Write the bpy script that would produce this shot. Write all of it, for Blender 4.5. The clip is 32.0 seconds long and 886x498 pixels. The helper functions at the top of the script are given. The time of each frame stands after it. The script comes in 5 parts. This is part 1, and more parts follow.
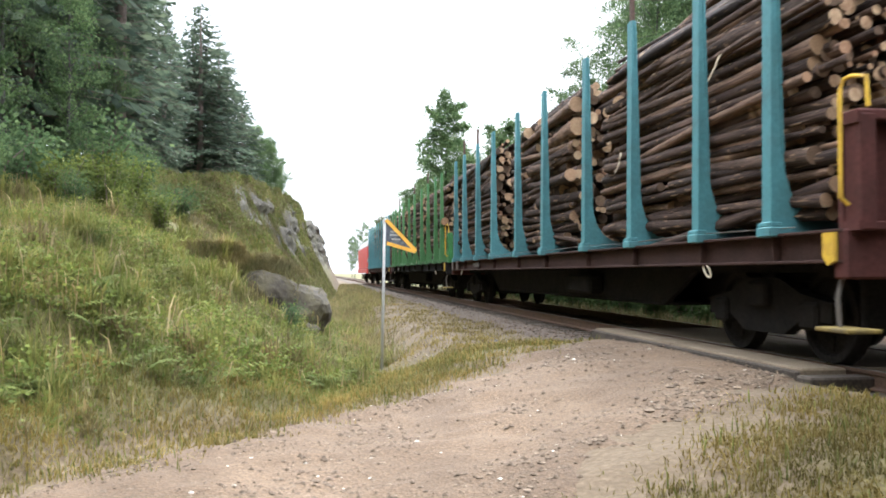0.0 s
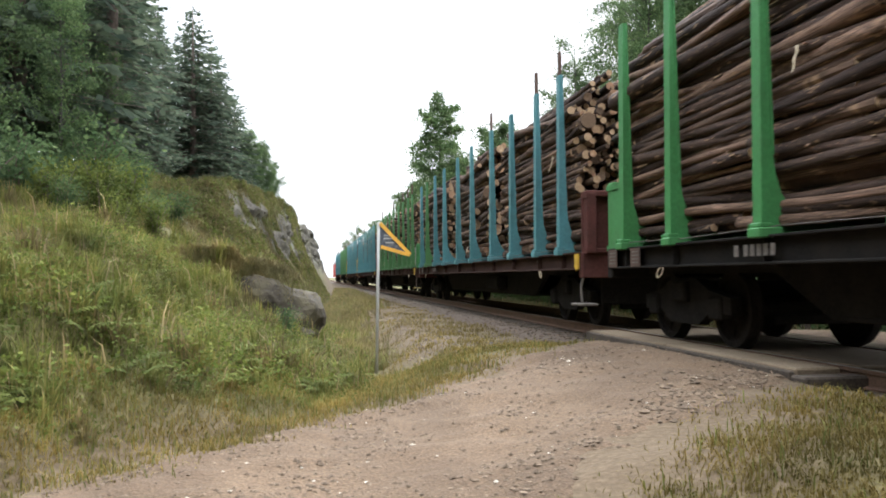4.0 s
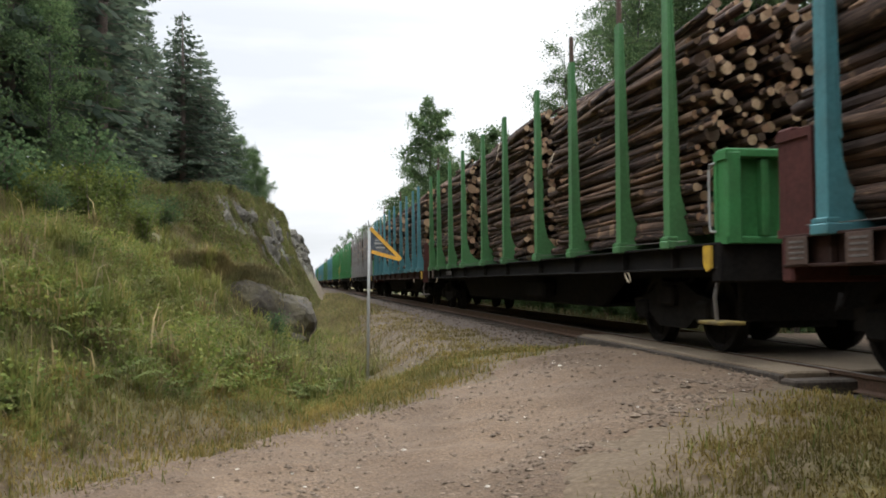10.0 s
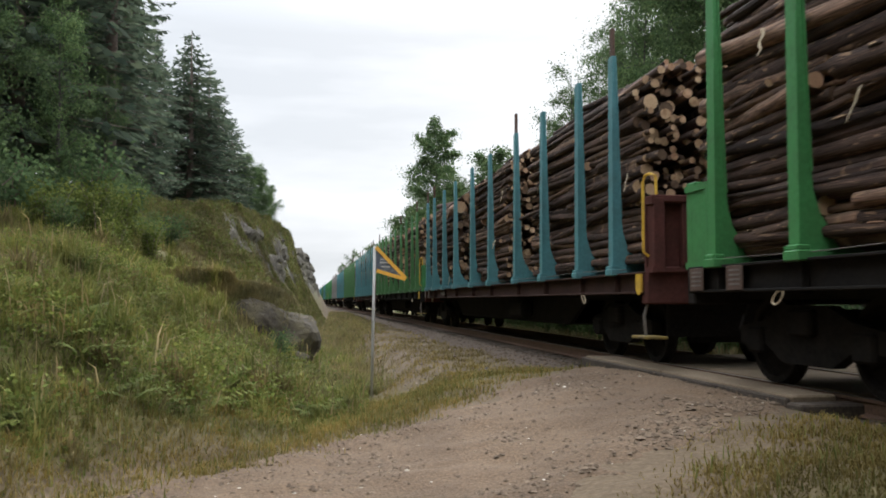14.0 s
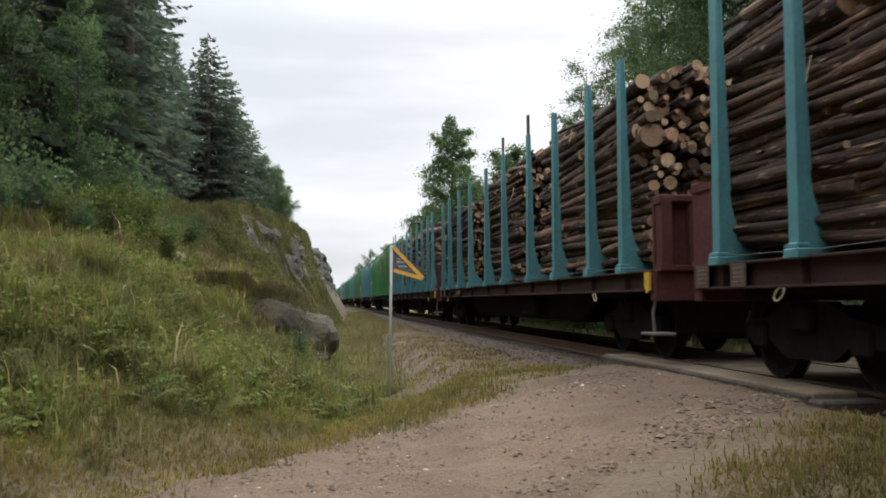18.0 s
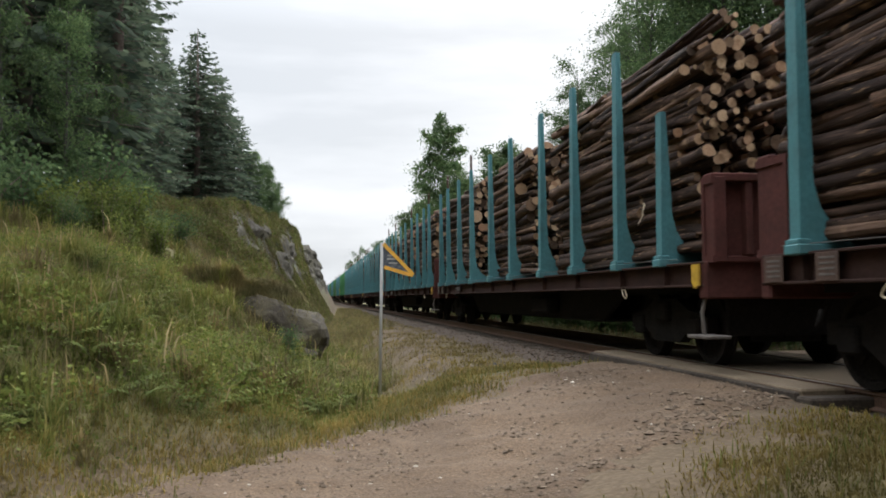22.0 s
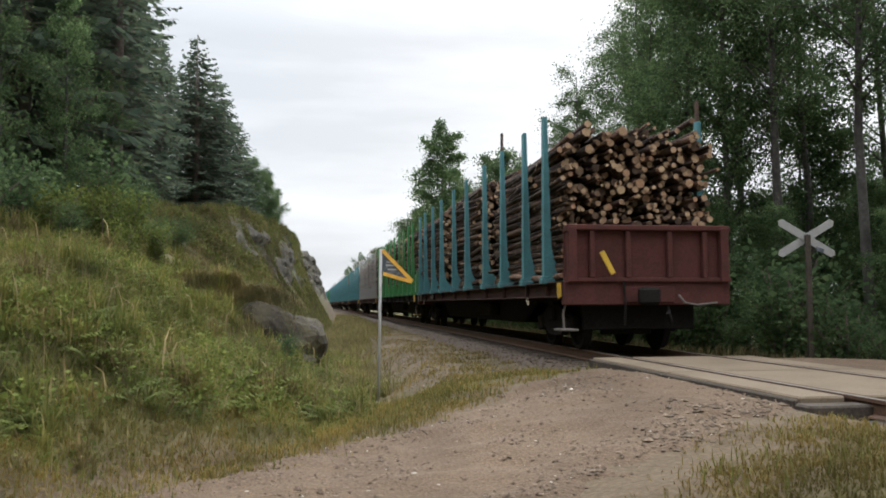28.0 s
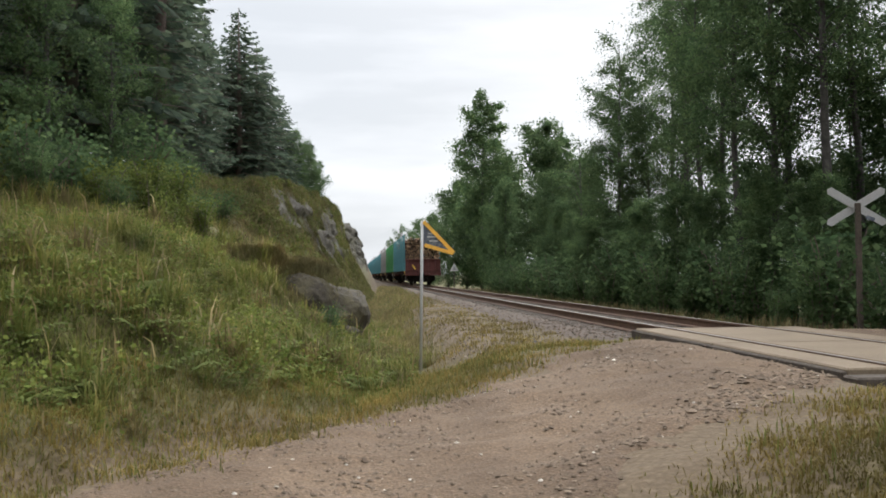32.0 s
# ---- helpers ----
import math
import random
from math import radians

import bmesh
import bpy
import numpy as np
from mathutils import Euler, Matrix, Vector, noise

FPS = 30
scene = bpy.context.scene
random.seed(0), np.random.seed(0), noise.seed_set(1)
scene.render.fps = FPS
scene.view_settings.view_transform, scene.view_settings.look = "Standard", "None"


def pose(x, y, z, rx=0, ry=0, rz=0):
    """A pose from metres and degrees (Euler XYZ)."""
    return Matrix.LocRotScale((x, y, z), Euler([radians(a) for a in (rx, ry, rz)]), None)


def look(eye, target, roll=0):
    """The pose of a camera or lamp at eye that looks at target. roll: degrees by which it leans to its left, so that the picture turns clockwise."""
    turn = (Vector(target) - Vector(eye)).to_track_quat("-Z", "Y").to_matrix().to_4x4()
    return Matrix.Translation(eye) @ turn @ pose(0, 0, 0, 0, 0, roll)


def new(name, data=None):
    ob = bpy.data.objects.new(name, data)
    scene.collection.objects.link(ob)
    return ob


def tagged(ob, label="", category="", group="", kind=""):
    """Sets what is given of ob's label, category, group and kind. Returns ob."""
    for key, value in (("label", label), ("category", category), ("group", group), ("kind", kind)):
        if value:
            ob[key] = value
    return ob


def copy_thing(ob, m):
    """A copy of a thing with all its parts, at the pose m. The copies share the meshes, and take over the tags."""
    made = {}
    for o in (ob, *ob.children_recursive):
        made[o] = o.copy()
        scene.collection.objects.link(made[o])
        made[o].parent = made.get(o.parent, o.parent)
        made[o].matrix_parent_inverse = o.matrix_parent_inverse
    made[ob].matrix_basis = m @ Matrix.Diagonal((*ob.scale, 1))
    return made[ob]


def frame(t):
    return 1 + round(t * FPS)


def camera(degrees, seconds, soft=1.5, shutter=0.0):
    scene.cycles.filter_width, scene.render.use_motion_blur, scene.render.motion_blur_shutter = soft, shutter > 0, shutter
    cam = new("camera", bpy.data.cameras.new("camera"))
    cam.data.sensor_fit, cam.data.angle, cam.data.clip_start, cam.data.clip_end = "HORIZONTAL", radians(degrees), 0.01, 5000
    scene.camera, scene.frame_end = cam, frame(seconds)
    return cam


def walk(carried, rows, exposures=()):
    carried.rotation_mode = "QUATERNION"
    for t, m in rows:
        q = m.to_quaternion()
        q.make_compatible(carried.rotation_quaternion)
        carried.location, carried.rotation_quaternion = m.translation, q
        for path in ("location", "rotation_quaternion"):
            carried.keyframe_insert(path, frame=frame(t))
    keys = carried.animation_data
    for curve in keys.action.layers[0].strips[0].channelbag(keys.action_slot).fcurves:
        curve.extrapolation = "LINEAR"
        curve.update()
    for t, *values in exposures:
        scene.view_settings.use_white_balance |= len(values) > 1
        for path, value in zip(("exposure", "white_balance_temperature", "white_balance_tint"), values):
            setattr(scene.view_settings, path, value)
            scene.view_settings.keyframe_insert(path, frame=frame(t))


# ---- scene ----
cam = camera(55.0, 32.0, soft=1.8, shutter=0.08)

# seconds, yaw, pitch, roll of the hand-held camera; yaw 0 looks along the track
PATH = [
    (0, -8.54, 1.65, -0.16),    (0.5, -8.28, 1.57, -0.41),    (1, -8.26, 1.53, -0.30),    (1.5, -8.43, 1.51, -0.35),
    (2, -8.60, 1.46, -0.35),    (2.5, -8.68, 1.59, -0.10),    (3, -8.80, 1.74, 0.09),    (3.5, -8.88, 1.89, 0.32),
    (5.5, -9.07, 1.61, 0.23),    (6, -9.13, 1.58, 0.16),    (6.5, -9.30, 1.55, 0.17),    (7, -9.44, 1.55, 0.12),
    (7.5, -9.40, 1.59, 0.20),    (8, -9.49, 1.65, 0.17),    (8.5, -9.56, 1.78, 0.12),    (9, -9.64, 1.84, 0.23),
    (9.5, -9.61, 1.94, 0.31),    (10, -9.54, 2.17, 0.50),    (10.5, -9.49, 2.55, 0.42),    (11, -9.52, 2.86, 0.44),
    (11.5, -9.55, 2.95, 0.42),    (12, -9.51, 2.95, 0.36),    (12.5, -9.48, 3.04, 0.04),    (13, -9.32, 3.18, 0.09),
    (13.5, -9.26, 3.31, 0.03),    (14, -9.21, 3.50, -0.05),    (14.5, -9.12, 3.61, -0.02),    (16.5, -8.70, 3.69, 0.34),
    (17, -8.57, 3.65, 0.45),    (17.5, -8.21, 3.60, 0.45),    (18, -8.06, 3.44, 0.40),    (18.5, -8.01, 3.42, 0.50),
    (19, -8.24, 3.23, 0.41),    (19.5, -8.23, 3.08, 0.27),    (20, -8.27, 2.99, 0.27),    (20.5, -8.41, 3.06, 0.33),
    (21, -8.53, 3.14, 0.41),    (21.5, -8.65, 3.18, 0.37),    (22, -8.70, 3.23, 0.35),    (22.5, -8.76, 3.37, 0.50),
    (23, -8.63, 3.61, 0.56),    (23.5, -8.67, 3.67, 0.35),    (24, -8.83, 3.90, 0.19),    (24.5, -8.77, 4.03, 0.29),
    (25, -8.87, 3.87, 0.30),    (25.5, -8.94, 3.68, 0.19),    (27.5, -8.82, 3.72, 0.14),    (28, -8.78, 3.67, 0.21),
    (28.5, -8.41, 3.54, 0.37),    (29, -7.93, 3.13, 0.45),    (29.5, -7.38, 2.74, 0.46),    (30, -7.05, 2.38, 0.61),
    (30.5, -6.60, 2.12, 0.61),    (31, -6.42, 1.85, 0.49),    (31.5, -6.17, 1.85, 0.35),    (32, -5.99, 1.75, 0.40),

]
EYE = (0.0, 0.0, 0.9)
EXPOSURES = [(t, e, 6180 - 260 * max(0, 1 - t / 6), 10) for t, e in ((0, 1.85), (2, 1.69), (3.5, 1.49), (6, 1.08), (9, 0.83), (14, 0.69), (20, 0.63), (32, 0.65))]
walk(cam, [(t, pose(*EYE, 90 + p, r, y)) for t, y, p, r in PATH], EXPOSURES)

# ---- light: a bright overcast sky ----
SUN_UP, SUN_TURN = 38.0, 20.0
world = bpy.data.worlds.new("overcast_sky")
scene.world = world
world.use_nodes = True
wn, wl = world.node_tree.nodes, world.node_tree.links
wn.clear()
w_out = wn.new("ShaderNodeOutputWorld")
w_bg = wn.new("ShaderNodeBackground")
w_bg.inputs[1].default_value = 0.11
w_sky = wn.new("ShaderNodeTexSky")
w_sky.sky_type, w_sky.sun_disc = "NISHITA", False
w_sky.sun_elevation, w_sky.sun_rotation = radians(SUN_UP), radians(SUN_TURN)
w_sky.air_density, w_sky.dust_density = 1.0, 4.0
w_tc = wn.new("ShaderNodeTexCoord")
w_map = wn.new("ShaderNodeMapping")
w_map.inputs["Scale"].default_value = (1.6, 1.6, 9.0)
w_noise = wn.new("ShaderNodeTexNoise")
w_noise.inputs["Scale"].default_value, w_noise.inputs["Detail"].default_value = 1.6, 6.0
w_ramp = wn.new("ShaderNodeValToRGB")
w_ramp.color_ramp.elements[0].position, w_ramp.color_ramp.elements[0].color = 0.36, (7.5, 7.75, 7.95, 1)
w_ramp.color_ramp.elements[1].position, w_ramp.color_ramp.elements[1].color = 0.64, (10.2, 10.3, 10.4, 1)
w_mix = wn.new("ShaderNodeMixRGB")
w_mix.inputs[0].default_value = 0.9
wl.new(w_tc.outputs["Generated"], w_map.inputs["Vector"])
wl.new(w_map.outputs[0], w_noise.inputs["Vector"])
wl.new(w_noise.outputs["Fac"], w_ramp.inputs[0])
wl.new(w_sky.outputs[0], w_mix.inputs[1])
wl.new(w_ramp.outputs[0], w_mix.inputs[2])
w_sep = wn.new("ShaderNodeSeparateXYZ")
w_up = wn.new("ShaderNodeMapRange")
w_up.inputs["From Min"].default_value, w_up.inputs["From Max"].default_value = 0.3, 1.0
w_up.inputs["To Min"].default_value, w_up.inputs["To Max"].default_value = 0.61, 2.75
w_mul = wn.new("ShaderNodeMixRGB")
w_mul.blend_type, w_mul.inputs[0].default_value = "MULTIPLY", 1.0
wl.new(w_tc.outputs["Generated"], w_sep.inputs[0])
wl.new(w_sep.outputs["Z"], w_up.inputs["Value"])
wl.new(w_mix.outputs[0], w_mul.inputs[1])
wl.new(w_up.outputs[0], w_mul.inputs[2])
wl.new(w_mul.outputs[0], w_bg.inputs[0])
wl.new(w_bg.outputs[0], w_out.inputs[0])

sun = new("sun", bpy.data.lights.new("sun", "SUN"))
sun.data.energy, sun.data.angle, sun.data.color = 1.5, radians(25), (1.0, 0.96, 0.9)
sun.matrix_world = look((0, 0, 30), (30 - 30 * math.sin(radians(SUN_TURN)) - 30, -30 * math.cos(radians(SUN_TURN)), 30 - 30 * math.tan(radians(SUN_UP))))


# ---- materials ----
def material(name, build, rough=0.8, metal=0.0, spec=0.3):
    m = bpy.data.materials.new(name)
    m.use_nodes = True
    n, l = m.node_tree.nodes, m.node_tree.links
    b = n["Principled BSDF"]
    b.inputs["Roughness"].default_value, b.inputs["Metallic"].default_value = rough, metal
    b.inputs["Specular IOR Level"].default_value = spec
    build(n, l, b)
    return m


def noise_tex(n, l, scale, detail=4.0, coord="Object", stretch=(1, 1, 1)):
    tc, mp, t = n.new("ShaderNodeTexCoord"), n.new("ShaderNodeMapping"), n.new("ShaderNodeTexNoise")
    mp.inputs["Scale"].default_value = stretch
    t.inputs["Scale"].default_value, t.inputs["Detail"].default_value = scale, detail
    l.new(tc.outputs[coord], mp.inputs["Vector"])
    l.new(mp.outputs[0], t.inputs["Vector"])
    return t.outputs["Fac"]


def ramp(n, l, fac, stops):
    r = n.new("ShaderNodeValToRGB")
    while len(r.color_ramp.elements) < len(stops):
        r.color_ramp.elements.new(0.5)
    for e, (p, c) in zip(r.color_ramp.elements, stops):
        e.position, e.color = p, (*c, 1)
    l.new(fac, r.inputs[0])
    return r.outputs[0]


def mix(n, l, fac, a, b, how="MIX"):
    x = n.new("ShaderNodeMixRGB")
    x.blend_type = how
    for i, v in enumerate((fac, a, b)):
        if isinstance(v, (int, float)):
            x.inputs[i].default_value = v
        elif isinstance(v, tuple):
            x.inputs[i].default_value = (*v, 1)
        else:
            l.new(v, x.inputs[i])
    return x.outputs[0]


def bump(n, l, b, height, strength=0.5, distance=0.02):
    u = n.new("ShaderNodeBump")
    u.inputs["Strength"].default_value, u.inputs["Distance"].default_value = strength, distance
    l.new(height, u.inputs["Height"])
    l.new(u.outputs[0], b.inputs["Normal"])


def worn(c1, c2, dirt, scale=3.0, fine=40.0, coord="Object", amount=0.5, bumps=0.2, dist=0.01):
    """A surface of two close tones with stains of a third, and fine grain."""
    def build(n, l, b):
        a = ramp(n, l, noise_tex(n, l, fine, 3, coord), [(0.3, c1), (0.7, c2)])
        st = ramp(n, l, noise_tex(n, l, scale, 6, coord), [(0.45, (0, 0, 0)), (0.75, (amount, amount, amount))])
        l.new(mix(n, l, st, a, dirt), b.inputs["Base Color"])
        bump(n, l, b, noise_tex(n, l, fine, 5, coord), bumps, dist)
    return build


def leafy(c1, c2, c3, through_light=0.35):
    """Leaves: tones by island and by tree, with light passing through the blade."""
    def build(n, l, b):
        g, oi = n.new("ShaderNodeNewGeometry"), n.new("ShaderNodeObjectInfo")
        a = ramp(n, l, g.outputs["Random Per Island"], [(0.0, c1), (0.5, c2), (1.0, c3)])
        hs = n.new("ShaderNodeHueSaturation")
        mr = n.new("ShaderNodeMapRange")
        mr.inputs["To Min"].default_value, mr.inputs["To Max"].default_value = 0.75, 1.2
        l.new(oi.outputs["Random"], mr.inputs["Value"])
        l.new(mr.outputs[0], hs.inputs["Value"])
        l.new(a, hs.inputs["Color"])
        big = ramp(n, l, noise_tex(n, l, 0.35, 2), [(0.3, (0.7, 0.7, 0.7)), (0.7, (1.2, 1.2, 1.1))])
        clumps = ramp(n, l, noise_tex(n, l, 1.5, 3), [(0.35, (0.72, 0.78, 0.75)), (0.65, (1.25, 1.18, 1.1))])
        big = mix(n, l, 1.0, big, clumps, "MULTIPLY")
        col = mix(n, l, 1.0, hs.outputs[0], big, "MULTIPLY")
        l.new(col, b.inputs["Base Color"])
        b.inputs["Roughness"].default_value = 0.75
        b.inputs["Specular IOR Level"].default_value = 0.08
        t = n.new("ShaderNodeBsdfTranslucent")
        l.new(col, t.inputs["Color"])
        ms = n.new("ShaderNodeMixShader")
        ms.inputs[0].default_value = through_light
        l.new(b.outputs[0], ms.inputs[1])
        l.new(t.outputs[0], ms.inputs[2])
        l.new(ms.outputs[0], n["Material Output"].inputs[0])
    return build


def bark_build(c1, c2, c3):
    def build(n, l, b):
        oi = n.new("ShaderNodeObjectInfo")
        g = n.new("ShaderNodeNewGeometry")
        add = n.new("ShaderNodeMath")
        add.operation = "ADD"
        l.new(oi.outputs["Random"], add.inputs[0])
        l.new(g.outputs["Random Per Island"], add.inputs[1])
        fr = n.new("ShaderNodeMath")
        fr.operation = "FRACT"
        l.new(add.outputs[0], fr.inputs[0])
        # bark tones by log; the last, brightened, stands in for highlights on top edges
        base = ramp(n, l, fr.outputs[0], [(0.0, c1), (0.3, c2), (0.5, tuple(v * 0.6 for v in c1)), (0.8, c3), (1.0, tuple(v * 1.9 for v in c3))])
        patch = ramp(n, l, noise_tex(n, l, 6, 5, "Object", (1, 0.25, 1)), [(0.33, (0.35, 0.32, 0.3)), (0.55, (1.05, 1.0, 0.95)), (0.72, (1.75, 1.6, 1.5))])
        col = mix(n, l, 1.0, base, patch, "MULTIPLY")
        peeled = ramp(n, l, noise_tex(n, l, 5.5, 7, "Object", (0.35, 0.55, 0.35)), [(0.60, (0, 0, 0)), (0.68, (0.75, 0.75, 0.75))])
        l.new(mix(n, l, peeled, col, (0.33, 0.21, 0.125)), b.inputs["Base Color"])
        bump(n, l, b, noise_tex(n, l, 30, 5, "Object", (1, 0.3, 1)), 0.7, 0.02)
    return build


def cut_build(n, l, b):
    oi, g = n.new("ShaderNodeObjectInfo"), n.new("ShaderNodeNewGeometry")
    add, fr = n.new("ShaderNodeMath"), n.new("ShaderNodeMath")
    add.operation, fr.operation = "ADD", "FRACT"
    l.new(oi.outputs["Random"], add.inputs[0])
    l.new(g.outputs["Random Per Island"], add.inputs[1])
    l.new(add.outputs[0], fr.inputs[0])
    # the darkest tones paint in the shaded gaps between log ends; the rest is wood
    a = ramp(n, l, fr.outputs[0], [(0.0, (0.08, 0.053, 0.036)), (0.22, (0.17, 0.11, 0.07)), (0.4, (0.38, 0.25, 0.15)), (0.75, (0.52, 0.37, 0.23)), (1.0, (0.36, 0.2, 0.12))])
    st = ramp(n, l, noise_tex(n, l, 14, 4), [(0.35, (0.6, 0.55, 0.5)), (0.65, (1.05, 1.05, 1.05))])
    l.new(mix(n, l, 1.0, a, st, "MULTIPLY"), b.inputs["Base Color"])


def soil_build(n, l, b):
    """Grassy soil that turns to rock, gravel or bare dirt by the painted masks."""
    def attr(name):
        at = n.new("ShaderNodeAttribute")
        at.attribute_name = name
        return at.outputs["Fac"]
    fine, mid = noise_tex(n, l, 22, 6), noise_tex(n, l, 1.1, 5)
    grass = mix(n, l, mid, ramp(n, l, fine, [(0.3, (0.055, 0.058, 0.017)), (0.7, (0.125, 0.122, 0.04))]),
                ramp(n, l, fine, [(0.3, (0.078, 0.06, 0.022)), (0.7, (0.14, 0.108, 0.042))]))
    rock = mix(n, l, ramp(n, l, noise_tex(n, l, 0.9, 7), [(0.4, (0, 0, 0)), (0.65, (0.8, 0.8, 0.8))]),
               ramp(n, l, noise_tex(n, l, 9, 7), [(0.3, (0.05, 0.046, 0.042)), (0.7, (0.155, 0.142, 0.128))]), (0.10, 0.11, 0.045))
    dirt = ramp(n, l, fine, [(0.25, (0.072, 0.05, 0.028)), (0.55, (0.11, 0.078, 0.046)), (0.8, (0.155, 0.113, 0.071))])
    c = mix(n, l, attr("rock"), grass, rock)
    c = mix(n, l, attr("dirt"), c, dirt)
    l.new(c, b.inputs["Base Color"])
    bump(n, l, b, noise_tex(n, l, 16, 8), 0.6, 0.025)


def road_build(n, l, b):
    fine = noise_tex(n, l, 60, 8)
    stones = n.new("ShaderNodeTexVoronoi")
    stones.inputs["Scale"].default_value = 38
    tc = n.new("ShaderNodeTexCoord")
    l.new(tc.outputs["Object"], stones.inputs["Vector"])
    a = ramp(n, l, fine, [(0.25, (0.095, 0.063, 0.038)), (0.55, (0.138, 0.095, 0.059)), (0.8, (0.19, 0.138, 0.09))])
    pick = ramp(n, l, stones.outputs["Color"], [(0.35, (0.75, 0.73, 0.72)), (0.75, (1.12, 1.1, 1.08))])
    a = mix(n, l, 0.7, a, pick, "MULTIPLY")
    tracks = ramp(n, l, noise_tex(n, l, 0.5, 5, "Object", (1.4, 0.6, 1)), [(0.35, (0.72, 0.69, 0.66)), (0.65, (1.14, 1.12, 1.1))])
    a = mix(n, l, 1.0, a, tracks, "MULTIPLY")
    l.new(a, b.inputs["Base Color"])
    h = mix(n, l, 0.5, stones.outputs["Distance"], fine)
    bump(n, l, b, h, 0.7, 0.02)


def stone_build(c1, c2):
    def build(n, l, b):
        oi, g = n.new("ShaderNodeObjectInfo"), n.new("ShaderNodeNewGeometry")
        add, fr = n.new("ShaderNodeMath"), n.new("ShaderNodeMath")
        add.operation, fr.operation = "ADD", "FRACT"
        l.new(oi.outputs["Random"], add.inputs[0])
        l.new(g.outputs["Random Per Island"], add.inputs[1])
        l.new(add.outputs[0], fr.inputs[0])
        a = ramp(n, l, fr.outputs[0], [(0.0, c1), (0.7, c2), (1.0, tuple(min(1, v * 1.5) for v in c2))])
        sp = ramp(n, l, noise_tex(n, l, 18, 5), [(0.3, (0.7, 0.7, 0.7)), (0.7, (1.1, 1.1, 1.1))])
        l.new(mix(n, l, 1.0, a, sp, "MULTIPLY"), b.inputs["Base Color"])
        bump(n, l, b, noise_tex(n, l, 25, 5), 0.4, 0.01)
    return build


